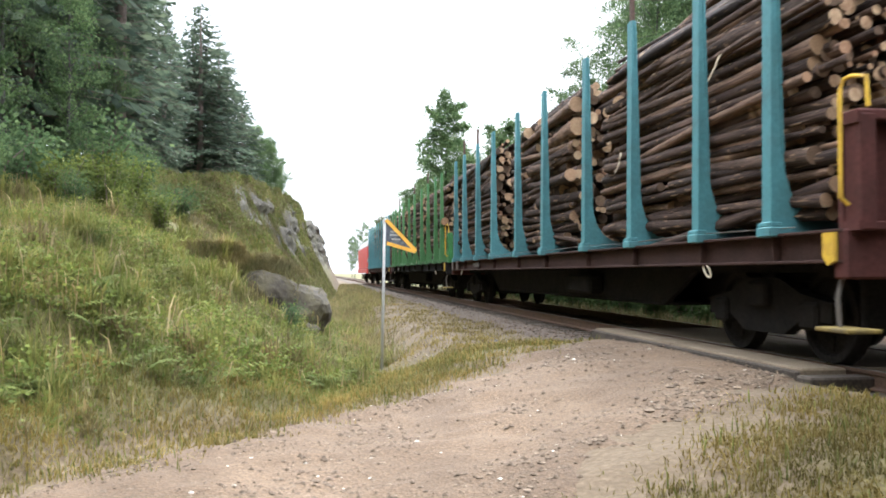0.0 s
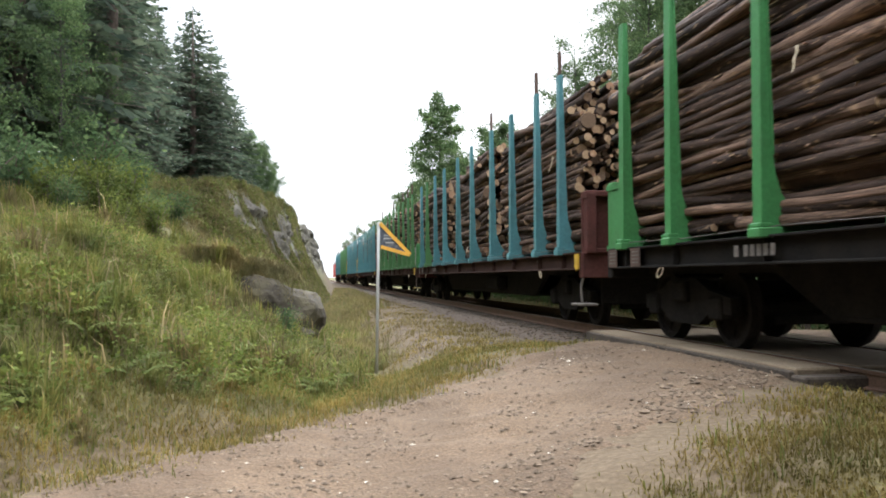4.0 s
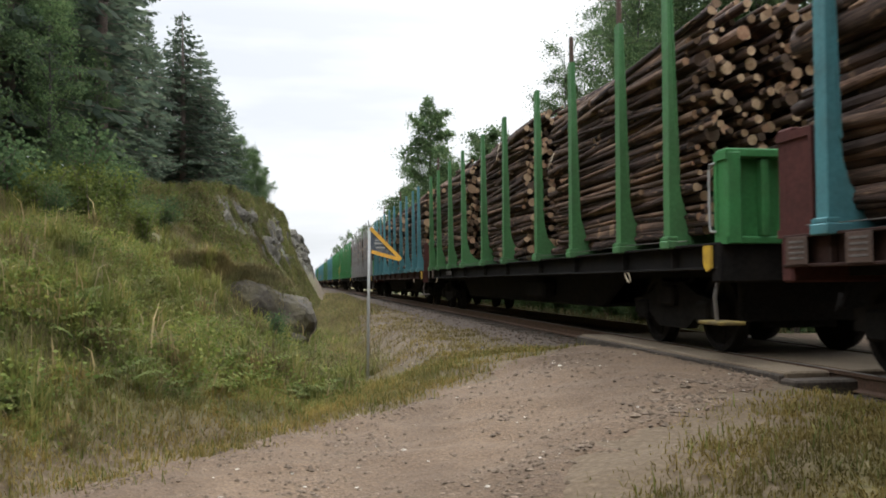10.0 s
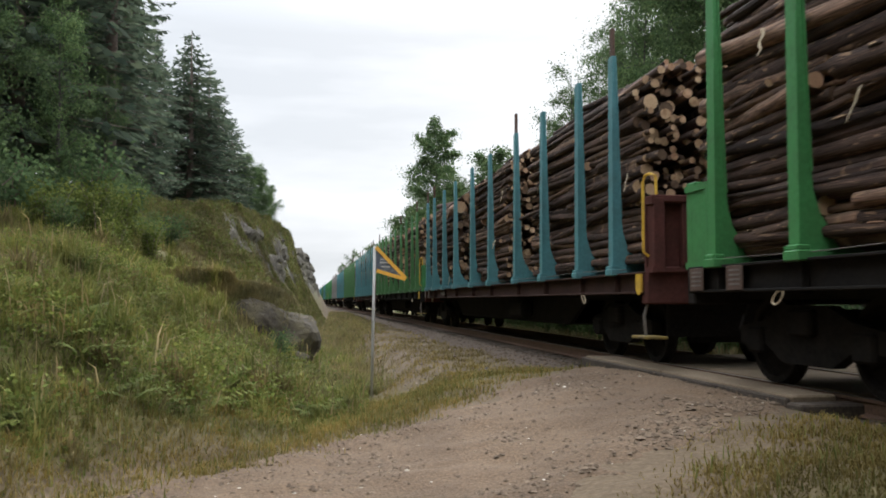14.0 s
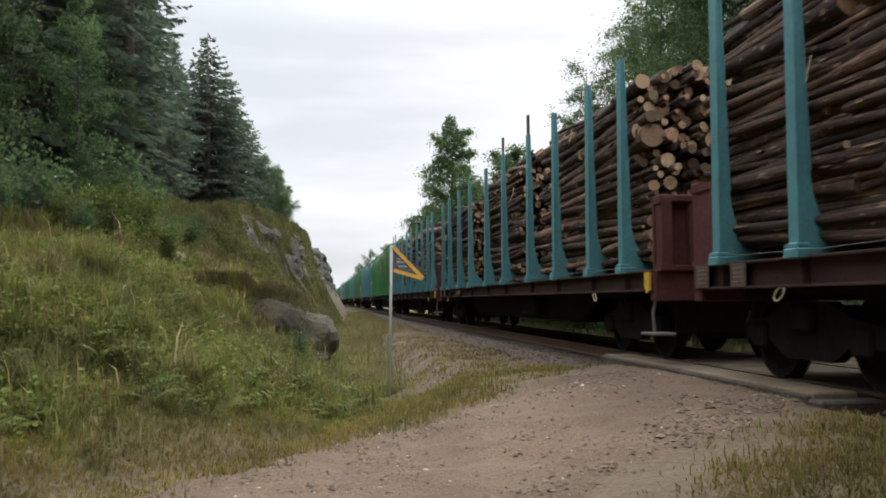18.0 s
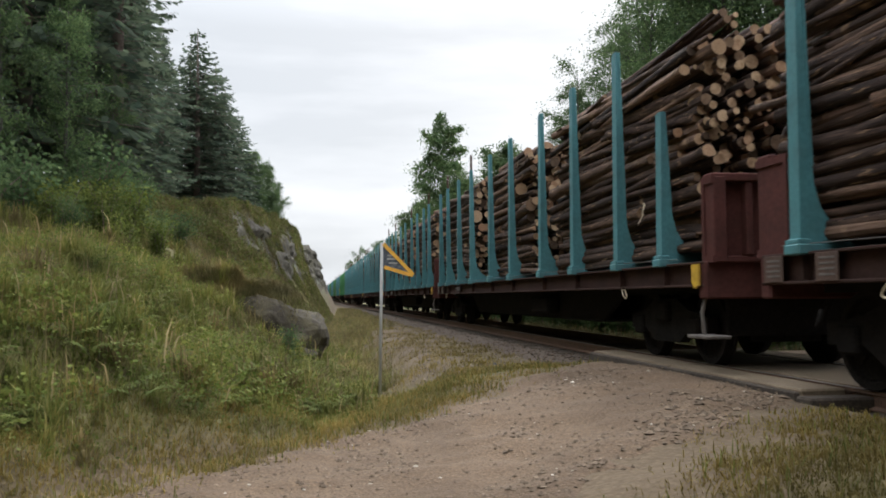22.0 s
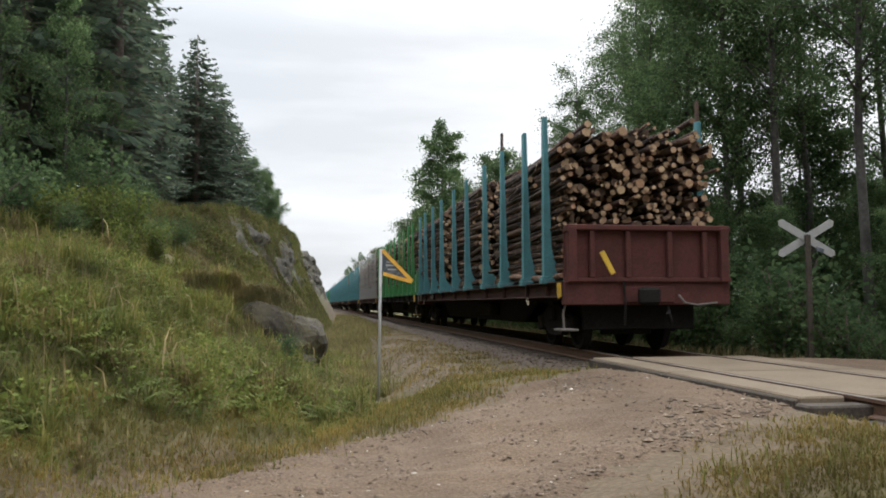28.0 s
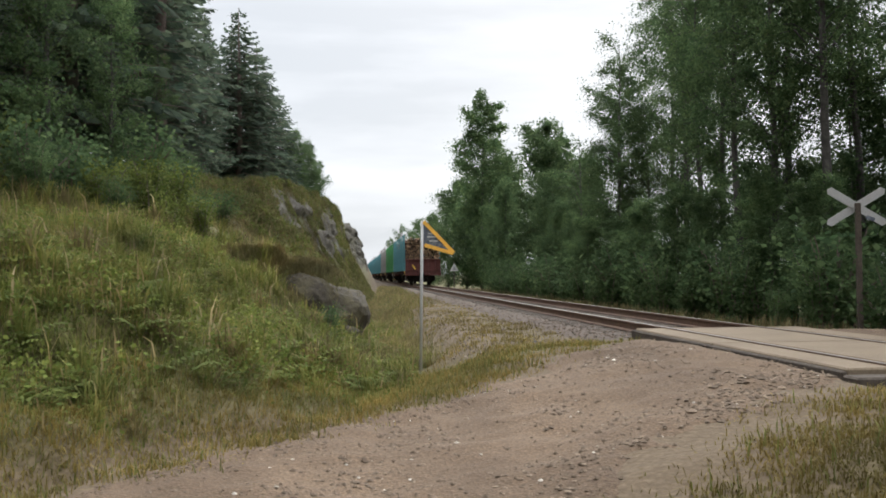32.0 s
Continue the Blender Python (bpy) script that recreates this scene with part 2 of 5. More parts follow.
MAT = {
    "soil": material("grassy_soil", soil_build, 0.95),
    "road": material("packed_gravel", road_build, 0.93),
    "gravel": material("loose_gravel", stone_build((0.095, 0.066, 0.043), (0.16, 0.117, 0.08)), 0.9),
    "shoulder": material("earthy_gravel", stone_build((0.085, 0.063, 0.045), (0.165, 0.128, 0.098)), 0.9),
    "ballast": material("ballast_stone", stone_build((0.055, 0.039, 0.028), (0.125, 0.091, 0.065)), 0.9),
    "vergegrass": material("trodden_dry_grass", leafy((0.14, 0.108, 0.032), (0.19, 0.146, 0.047), (0.25, 0.195, 0.075), 0.4), 0.85),
    "knollgrass": material("brown_dry_grass", leafy((0.10, 0.085, 0.045), (0.15, 0.125, 0.065), (0.2, 0.17, 0.09), 0.2), 0.85),
    "palestalk": material("pale_dry_stalk", leafy((0.24, 0.19, 0.1), (0.33, 0.26, 0.15), (0.42, 0.34, 0.2), 0.3), 0.8),
    "pale": material("pale_stone", stone_build((0.3, 0.26, 0.2), (0.45, 0.4, 0.33)), 0.9),
    "rock": material("weathered_granite", worn((0.042, 0.037, 0.028), (0.082, 0.072, 0.056), (0.08, 0.074, 0.036), 0.9, 7, "Object", 0.95, 0.8, 0.08), 0.95),
    "boulder": material("mossy_brown_rock", worn((0.04, 0.034, 0.026), (0.075, 0.062, 0.046), (0.085, 0.072, 0.034), 1.6, 9, "Object", 0.95, 0.9, 0.06), 0.95),
    "concrete": material("worn_concrete", worn((0.145, 0.108, 0.07), (0.2, 0.152, 0.102), (0.09, 0.065, 0.041), 0.9, 30, "Object", 0.6, 0.3, 0.01), 0.9),
    "timber": material("tarred_timber", worn((0.035, 0.027, 0.02), (0.075, 0.058, 0.044), (0.11, 0.088, 0.066), 2, 25, "Object", 0.5, 0.4, 0.01), 0.9),
    "rail": material("rusty_rail", worn((0.10, 0.06, 0.04), (0.17, 0.10, 0.065), (0.06, 0.045, 0.035), 5, 50), 0.7, 0.3),
    "railtop": material("polished_rail_head", worn((0.13, 0.11, 0.095), (0.2, 0.175, 0.155), (0.10, 0.07, 0.055), 5, 60), 0.5, 0.6),
    "blue": material("teal_blue_paint", worn((0.07, 0.2, 0.215), (0.095, 0.245, 0.262), (0.06, 0.085, 0.085), 2.5, 22, "Object", 0.55), 0.5),
    "green": material("bright_green_paint", worn((0.05, 0.19, 0.058), (0.066, 0.24, 0.078), (0.05, 0.10, 0.04), 2.5, 22, "Object", 0.5), 0.5),
    "olive": material("faded_green_paint", worn((0.062, 0.17, 0.058), (0.085, 0.215, 0.078), (0.07, 0.09, 0.05), 2.5, 22, "Object", 0.6), 0.55),
    "grey": material("grey_primer_paint", worn((0.23, 0.215, 0.2), (0.3, 0.285, 0.265), (0.14, 0.105, 0.08), 2.0, 22, "Object", 0.7), 0.6),
    "oxide": material("red_oxide_paint", worn((0.075, 0.029, 0.025), (0.105, 0.04, 0.034), (0.042, 0.023, 0.019), 2.2, 25, "Object", 0.6), 0.75, spec=0.1),
    "sill": material("grimy_brown_steel", worn((0.04, 0.022, 0.018), (0.064, 0.035, 0.028), (0.026, 0.017, 0.014), 1.8, 25, "Object", 0.7), 0.85, spec=0.12),
    "dark": material("black_underframe", worn((0.011, 0.01, 0.0095), (0.02, 0.018, 0.016), (0.028, 0.023, 0.019), 3, 25, "Object", 0.6), 0.95, spec=0.08),
    "rust": material("rusty_steel", worn((0.07, 0.045, 0.035), (0.12, 0.075, 0.055), (0.05, 0.04, 0.035), 4, 30, "Object", 0.5), 0.85),
    "wheel": material("wheel_steel", worn((0.013, 0.011, 0.01), (0.026, 0.022, 0.019), (0.012, 0.01, 0.009), 4, 30), 0.95, 0.0, 0.1),
    "yellow": material("yellow_paint", worn((0.55, 0.33, 0.03), (0.65, 0.42, 0.05), (0.25, 0.14, 0.05), 5, 30, "Object", 0.6), 0.5),
    "wornyellow": material("worn_yellow_paint", worn((0.16, 0.115, 0.035), (0.24, 0.17, 0.045), (0.07, 0.055, 0.035), 6, 30, "Object", 0.8), 0.8),
    "orange": material("orange_yellow_sign_paint", worn((0.72, 0.36, 0.05), (0.8, 0.44, 0.07), (0.45, 0.24, 0.06), 6, 40, "Object", 0.4), 0.5),
    "white": material("white_paint", worn((0.3, 0.295, 0.28), (0.37, 0.362, 0.345), (0.3, 0.28, 0.25), 5, 30, "Object", 0.5), 0.55),
    "signface": material("dark_sign_face", worn((0.06, 0.07, 0.09), (0.10, 0.11, 0.13), (0.28, 0.29, 0.3), 9, 30, "Object", 0.6), 0.6),
    "steel": material("galvanised_pole", worn((0.36, 0.35, 0.33), (0.46, 0.45, 0.43), (0.2, 0.17, 0.14), 3, 40), 0.6, 0.2),
    "faded": material("faded_grey_paint", worn((0.11, 0.095, 0.082), (0.16, 0.14, 0.122), (0.06, 0.048, 0.04), 6, 40, "Object", 0.7), 0.8),
    "rope": material("pale_loop", worn((0.5, 0.42, 0.3), (0.62, 0.52, 0.36), (0.3, 0.22, 0.14), 9, 60), 0.8),
    "bark": material("pine_bark_log", bark_build((0.048, 0.031, 0.025), (0.08, 0.051, 0.039), (0.126, 0.082, 0.059)), 0.9),
    "cut": material("sawn_log_end", cut_build, 0.85),
    "trunk": material("conifer_trunk", worn((0.08, 0.06, 0.05), (0.16, 0.12, 0.10), (0.22, 0.2, 0.18), 2, 14, "Object", 0.5, 0.6, 0.02), 0.95),
    "birchbark": material("birch_trunk", worn((0.05, 0.045, 0.04), (0.1, 0.09, 0.08), (0.025, 0.022, 0.019), 3.5, 14, "Object", 0.9, 0.3, 0.01), 0.85),
    "needles": material("spruce_needles", leafy((0.07, 0.095, 0.075), (0.1, 0.132, 0.1), (0.135, 0.17, 0.12), 0.5), 0.7),
    "birchleaf": material("birch_leaves", leafy((0.065, 0.105, 0.05), (0.095, 0.145, 0.068), (0.135, 0.185, 0.09), 0.58), 0.6),
    "shrub": material("shrub_leaves", leafy((0.09, 0.118, 0.03), (0.135, 0.165, 0.043), (0.19, 0.21, 0.066)), 0.6),
    "grass": material("green_grass", leafy((0.115, 0.132, 0.034), (0.17, 0.177, 0.053), (0.25, 0.228, 0.088)), 0.7),
    "drygrass": material("dry_grass", leafy((0.12, 0.1, 0.05), (0.17, 0.14, 0.07), (0.25, 0.2, 0.11)), 0.8),
    "glass": material("dark_cab_glass", worn((0.02, 0.025, 0.03), (0.03, 0.035, 0.04), (0.05, 0.05, 0.05)), 0.1),
    "locored": material("locomotive_red_paint", worn((0.42, 0.05, 0.04), (0.5, 0.07, 0.055), (0.2, 0.05, 0.04), 3, 20), 0.5),
}


# ---- mesh tools ----
rng = random.Random(7)


class Shape:
    """Gathers pieces of geometry for one mesh."""
    def __init__(self):
        self.v, self.f, self.m = [], [], []

    def add(self, verts, faces, slot=0):
        k = len(self.v)
        self.v += [tuple(p) for p in verts]
        self.f += [tuple(i + k for i in f) for f in faces]
        self.m += [slot] * len(faces)
        return self

    def box(self, x0, y0, z0, x1, y1, z1, c=0.01, slot=0, turn=None):
        """A box with chamfered edges."""
        c = min(c, (x1 - x0) * 0.45, (y1 - y0) * 0.45, (z1 - z0) * 0.45)
        lo, hi, vs, idx = (x0, y0, z0), (x1, y1, z1), [], {}
        for sx in (0, 1):
            for sy in (0, 1):
                for sz in (0, 1):
                    s = (sx, sy, sz)
                    for a in range(3):
                        p = [(hi[i] if s[i] else lo[i]) if i == a else ((hi[i] - c) if s[i] else (lo[i] + c)) for i in range(3)]
                        idx[s, a] = len(vs)
                        vs.append(Vector(p))
        fs = []
        for a in range(3):
            b, d = (a + 1) % 3, (a + 2) % 3
            for side in (0, 1):
                ring = []
                for p, q in ((0, 0), (1, 0), (1, 1), (0, 1)):
                    s = [0, 0, 0]
                    s[a], s[b], s[d] = side, p, q
                    ring.append(idx[tuple(s), a])
                fs.append(ring if side else ring[::-1])
            for p in (0, 1):
                for q in (0, 1):
                    s0, s1 = [0, 0, 0], [0, 0, 0]
                    s0[b] = s1[b] = p
                    s0[d] = s1[d] = q
                    s1[a] = 1
                    s0, s1 = tuple(s0), tuple(s1)
                    ring = [idx[s0, b], idx[s1, b], idx[s1, d], idx[s0, d]]
                    fs.append(ring if p == q else ring[::-1])
        for s in ((x, y, z) for x in (0, 1) for y in (0, 1) for z in (0, 1)):
            ring = [idx[s, 0], idx[s, 1], idx[s, 2]]
            fs.append(ring if sum(s) % 2 else ring[::-1])
        if turn:
            vs = [turn @ p for p in vs]
        return self.add(vs, fs, slot)

    def tube(self, pts, radii, sides=8, slot=0, caps=True, cap_slot=None):
        """A round bar along a line of points."""
        rings, pts = [], [Vector(p) for p in pts]
        for i, p in enumerate(pts):
            d = (pts[min(i + 1, len(pts) - 1)] - pts[max(i - 1, 0)]).normalized()
            u = d.cross(Vector((0.31, 0.17, 0.93)) if abs(d.z) < 0.8 else Vector((0.93, 0.31, 0.17))).normalized()
            w = d.cross(u)
            r = radii[i] if isinstance(radii, (list, tuple)) else radii
            rings += [p + (u * math.cos(6.2832 * k / sides) + w * math.sin(6.2832 * k / sides)) * r for k in range(sides)]
        fs = [(i * sides + k, i * sides + (k + 1) % sides, (i + 1) * sides + (k + 1) % sides, (i + 1) * sides + k)
              for i in range(len(pts) - 1) for k in range(sides)]
        self.add(rings, fs, slot)
        if caps:
            k = len(self.v) - len(rings)
            self.f += [tuple(range(k + sides - 1, k - 1, -1)), tuple(range(len(self.v) - sides, len(self.v)))]
            self.m += [slot if cap_slot is None else cap_slot] * 2
        return self

    def prism(self, outline, a0, a1, axis="y", slot=0):
        """An outline in two axes, pushed along the third."""
        n = len(outline)
        put = {"y": lambda p, a: (p[0], a, p[1]), "x": lambda p, a: (a, p[0], p[1]), "z": lambda p, a: (p[0], p[1], a)}[axis]
        vs = [put(p, a0) for p in outline] + [put(p, a1) for p in outline]
        fs = [tuple(range(n)), tuple(range(2 * n - 1, n - 1, -1))] + [(i, i + n, (i + 1) % n + n, (i + 1) % n) for i in range(n)]
        return self.add(vs, fs, slot)

    def mesh(self, name, *mats, smooth=False):
        me = bpy.data.meshes.new(name)
        me.from_pydata(self.v, [], self.f)
        for m in mats:
            me.materials.append(m if not isinstance(m, str) else MAT[m])
        if len(mats) > 1:
            me.polygons.foreach_set("material_index", self.m)
        b = bmesh.new()
        b.from_mesh(me)
        bmesh.ops.recalc_face_normals(b, faces=b.faces)
        b.to_mesh(me)
        b.free()
        if smooth:
            me.polygons.foreach_set("use_smooth", [True] * len(me.polygons))
        return me


def raw_mesh(name, verts, faces, mat, smooth=False):
    """A large mesh from arrays, without further cleaning."""
    me = bpy.data.meshes.new(name)
    verts, faces = np.asarray(verts, np.float32), np.asarray(faces, np.int32)
    n, k = faces.shape
    me.vertices.add(len(verts))
    me.vertices.foreach_set("co", verts.ravel())
    me.loops.add(n * k)
    me.loops.foreach_set("vertex_index", faces.ravel())
    me.polygons.add(n)
    me.polygons.foreach_set("loop_start", np.arange(n, dtype=np.int32) * k)
    me.polygons.foreach_set("use_smooth", np.full(n, smooth))
    me.update(calc_edges=True)
    me.materials.append(MAT[mat])
    return me


def part(name, me, parent, at=None, label=""):
    ob = new(name, me)
    ob.parent = parent
    if at is not None:
        ob.matrix_local = at
    return tagged(ob, label) if label else ob


def thing(name, label, category, group="", at=None, kind=""):
    ob = new(name)
    if at is not None:
        ob.matrix_world = at
    return tagged(ob, label, category, group, kind)


# ---- the lie of the land ----
def vnoise(x, y, seed=0):
    """Smooth value noise on arrays, from 0 to 1."""
    x, y = np.asarray(x, float), np.asarray(y, float)
    i, j = np.floor(x), np.floor(y)
    u, v = x - i, y - j
    u, v = u * u * (3 - 2 * u), v * v * (3 - 2 * v)

    def h(a, b):
        s = np.sin(a * 127.1 + b * 311.7 + seed * 74.7) * 43758.5453
        return s - np.floor(s)
    return (h(i, j) * (1 - u) + h(i + 1, j) * u) * (1 - v) + (h(i, j + 1) * (1 - u) + h(i + 1, j + 1) * u) * v


def fnoise(x, y, seed=0, octaves=4):
    t, a = 0, 0.5
    for o in range(octaves):
        t = t + a * vnoise(np.asarray(x) * 2 ** o, np.asarray(y) * 2 ** o, seed + o)
        a /= 2
    return t / (1 - 0.5 ** octaves)


def step(a, b, x):
    s = np.clip((np.asarray(x, float) - a) / (b - a), 0, 1)
    return s * s * (3 - 2 * s)


TRACK_X = 6.0
YS = [-600, 4, 10, 18, 24, 32, 38, 45, 60, 90, 1500]
TOE = [-7, -3.6, 0.1, 0.5, 0.5, 0.45, 0.4, 0.6, 1.4, 2.6, 2.8]
RUN = [9, 9, 8.4, 7.8, 7.2, 5.8, 4.6, 3.9, 3.1, 2.4, 2.4]
RISE = [2.0, 2.1, 2.7, 3.4, 4.1, 4.95, 5.4, 5.9, 6.1, 5.5, 5.0]


def land(x, y):
    """Height of the ground, and how much of it is bare rock."""
    x, y = np.asarray(x, float), np.asarray(y, float)
    near = -0.62 + 0.53 * step(0.3, 3.9, x)
    wall = 1 - step(11.5, 14.5, y)
    ditch = -0.34 - 0.52 * step(2.4, 1.0, x)
    base = near * wall + ditch * (1 - wall)
    base = np.where(x > 7.5, -0.2 - 0.35 * step(7.5, 9.5, x) + 0.1 * step(10, 14, x), base)
    base = np.where((np.abs(x - TRACK_X) < 1.42), np.minimum(base, -0.30), base)
    toe, run, rise = np.interp(y, YS, TOE), np.interp(y, YS, RUN), np.interp(y, YS, RISE)
    toe = toe + 0.35 * (fnoise(y * 0.35, 0 * y, 5) - 0.5)
    s = np.clip((toe - x) / run, 0, 1)
    lumps = (fnoise(x * 0.55, y * 0.55, 11) - 0.5) * 1.1 * step(0, 0.25, s) + (fnoise(x * 1.15, y * 1.15, 13) - 0.5) * 0.8 * step(0, 0.12, s)
    steep = step(30, 38, y)
    up = rise * ((1 - (1 - s) ** 1.45) * (1 - steep) + (0.52 * np.clip(s / 0.55, 0, 1) ** 1.1 + 0.48 * step(0.5, 0.86, s)) * steep)
    back = 0.06 * np.clip(toe - run - x, 0, 30)
    z = base + up + back + lumps + (fnoise(x * 1.7, y * 1.7, 3) - 0.5) * 0.16 * step(0.9, 2.5, np.abs(x - TRACK_X) + 0 * y)
    far = step(60, 400, np.hypot(x - 3, y - 20))
    z = z * (1 - 0.3 * far)
    hump = np.exp(-(((x + 1.7) / 0.95) ** 2 + ((y - 20.7) / 1.2) ** 2) ** 1.5)
    z = z + 0.45 * hump
    rock = steep * step(0.42, 0.56, s) * step(1.0, 0.9, s) + 0.8 * hump * step(-1.6, -0.9, x) + step(0.5, 0.7, fnoise(x * 0.5, y * 0.5, 31)) * step(22, 30, y) * step(0.25, 0.5, s)
    return z, np.clip(rock, 0, 1)


def land_z(x, y):
    return float(land(x, y)[0])


def axis(lo, hi, fine0, fine1, d):
    a = list(np.arange(fine0, fine1 + d / 2, d))
    s, v = d, fine1
    while v < hi:
        s *= 1.22
        v += s
        a.append(v)
    s, v = d, fine0
    while v > lo:
        s *= 1.22
        v -= s
        a.insert(0, v)
    return np.array(a)


def sheet(xs, ys, zf):
    gx, gy = np.meshgrid(xs, ys)
    gz = zf(gx, gy)
    n, m = gx.shape
    i = (np.arange(n - 1)[:, None] * m + np.arange(m - 1)[None]).ravel()
    return np.stack([gx, gy, gz], -1).reshape(-1, 3), np.stack([i, i + 1, i + m + 1, i + m], 1)


def road_span(x):
    """The near and far edges of the road, as y, at each x."""
    far = np.interp(x, [-9, -4.4, -2.2, -1.27, -0.3, 0.6, 1.5, 2.4, 3.4, 4.7, 30], [2.0, 4.2, 6.3, 7.6, 8.8, 9.8, 10.6, 11.3, 12.0, 13.3, 13.5])
    low = np.interp(x, [-9, -2.4, 0.4, 2.0, 2.9, 3.8, 4.7, 30], [-6.5, -1.0, 3.2, 5.1, 6.1, 6.6, 7.1, 7.1])
    return low, far


gv, gf = sheet(axis(-2500, 2500, -12, 13, 0.17), axis(-2500, 2500, -2, 62, 0.2), lambda a, b: land(a, b)[0])
ground_me = raw_mesh("ground", gv, gf, "soil", True)
rock_layer = ground_me.attributes.new("rock", "FLOAT", "POINT")
rock_layer.data.foreach_set("value", land(gv[:, 0], gv[:, 1])[1].astype(np.float32))
bare = step(0.9, 1.9, gv[:, 0]) * step(4.5, 3.2, gv[:, 0]) * step(12.5, 15, gv[:, 1]) * 0.9
bare = np.maximum(bare, step(2.9, 2.2, np.abs(gv[:, 0] - TRACK_X)))
verge_lo, verge_far = road_span(gv[:, 0])
edge = np.minimum(np.abs(gv[:, 1] - verge_lo), np.abs(gv[:, 1] - verge_far))
bare = np.maximum(bare, 1.0 * step(1.5, 0.2, edge) * step(-8, -6, gv[:, 0]) * step(5.5, 4.2, gv[:, 0]))
bare = np.maximum(bare, 1.5 * step(-2.6, -0.4, gv[:, 1] - verge_lo) * step(0.9, 0.0, gv[:, 1] - verge_far) * step(-9, -8, gv[:, 0]) * step(5.2, 4.4, gv[:, 0]))
bare = np.clip(bare * (0.55 + 0.9 * fnoise(gv[:, 0] * 0.9, gv[:, 1] * 0.9, 41)), 0, 1)
dirt_layer = ground_me.attributes.new("dirt", "FLOAT", "POINT")
dirt_layer.data.foreach_set("value", bare.astype(np.float32))
ground = tagged(new("ground", ground_me), "grassy bank, ditch and forest floor with bare rock", "ground", kind="structure")

# ---- the rock cutting: broken ledges over the steep part of the bank ----
def cutting():
    ys, ss = np.arange(31.0, 92.0, 0.24), np.linspace(0.40, 1.25, 64)
    vs = []
    for y in ys:
        toe, run = float(np.interp(y, YS, TOE)), float(np.interp(y, YS, RUN))
        fade = float(step(31, 37, y))
        for k, s in enumerate(ss):
            x = toe - s * run
            z = float(land(x, y)[0])
            p = Vector((x, y, z))
            warp = noise.noise(p * 0.45) * 1.1
            block = noise.cell(Vector((y * 0.25 + warp * 0.6, z * 1.5 + warp * 0.35, 3.0))) + 0.6 * noise.cell(Vector((y * 0.8 - warp, z * 3.0 + warp * 0.5, 9.0)))
            rough = noise.fractal(p * 1.5, 1.0, 2.0, 4)
            edge = fade * float(step(0.40, 0.52, s)) * float(step(1.25, 1.05, s))
            top = float(step(0.75, 0.95, s))
            d = edge * (0.03 + 0.17 * block + 0.16 * rough)
            vs.append((x + d * (1 - 0.6 * top), y + 0.12 * edge * rough, z - 0.06 + d * (0.3 + 0.5 * top)))
    m = len(ss)
    i = (np.arange(len(ys) - 1)[:, None] * m + np.arange(m - 1)[None]).ravel()
    return raw_mesh("rock_cutting", vs, np.stack([i, i + m, i + m + 1, i + 1], 1), "rock")


tagged(new("rock_cutting", cutting()), "broken grey-brown rock ledges of a railway cutting", "rock face", kind="structure")

# ---- gravel road: from beside the camera up to the crossing ----


def road_z(x, y):
    low, far = road_span(x)
    ragged = (fnoise(x * 1.3, y * 1.3, 51) - 0.5) * 1.5 + (fnoise(x * 5, y * 5, 52) - 0.5) * 0.8
    inside = np.minimum(y - low, far - y) + ragged
    z = land(x, y)[0]
    ruts = (fnoise(x * 2.4, y * 2.4, 57) - 0.5) * 0.05
    return z + 0.022 - 0.12 * step(0.8, -0.5, inside) + ruts * step(-0.3, 0.6, inside)


rv, rf = sheet(np.arange(-8.5, 4.66, 0.085), np.arange(-5.5, 14.2, 0.085), road_z)
lowr, farr = road_span(rv[:, 0])
keep = np.minimum(rv[:, 1] - lowr, farr - rv[:, 1]) > -1.5
rf = rf[keep[rf].all(1)]
road = tagged(new("road", raw_mesh("road", rv, rf, "road", True)), "worn brown gravel road leading up to the crossing", "road", kind="structure")
rv2, rf2 = sheet(np.arange(7.45, 30, 0.3), np.arange(7.6, 13.6, 0.3), lambda a, b: -0.03 - 0.3 * step(8, 14, a) + (fnoise(a, b, 5) - 0.5) * 0.05)
tagged(new("road_2", raw_mesh("road_2", rv2, rf2, "road", True)), "gravel road going on beyond the crossing", "road", kind="structure")


# ---- railway track ----
def rail_mesh(y0, y1):
    s = Shape()
    s.prism([(-0.075, -0.18), (0.075, -0.18), (0.07, -0.165), (0.012, -0.145), (0.012, -0.045), (0.034, -0.035), (0.034, -0.004),
             (-0.034, -0.004), (-0.034, -0.035), (-0.012, -0.045), (-0.012, -0.145), (-0.07, -0.165)], y0, y1)
    s.box(-0.03, y0, -0.006, 0.03, y1, 0.0, 0.002, 1)
    return s.mesh("rail", "rail", "railtop")


track = thing("railway_track", "single rusty railway track on dark sleepers and ballast", "railway track", kind="structure")
rail_me = rail_mesh(-520, 800)
for dx in (-0.795, 0.795):
    part("rail", rail_me, track, pose(TRACK_X + dx, 0, 0))
sl = Shape()
sl.prism([(-0.14, -0.36), (0.14, -0.36), (0.11, -0.19), (-0.11, -0.19)], -1.35, 1.35, "x")
sleeper_me = sl.mesh("sleeper", "timber")
for i in range(170):
    y = -8 + i * 0.56
    if 7.4 < y < 13.8:
        continue
    part("sleeper", sleeper_me, track, pose(TRACK_X, y, 0, 0, 0, 0))
bs = lambda a, b: -0.205 - 0.28 * step(1.55, 2.4, np.abs(a - TRACK_X)) + (fnoise(a * 6, b * 6, 61) - 0.5) * 0.06
bv, bf = sheet(TRACK_X + np.linspace(-2.5, 2.5, 36), axis(-520, 800, -8, 40, 0.16), bs)
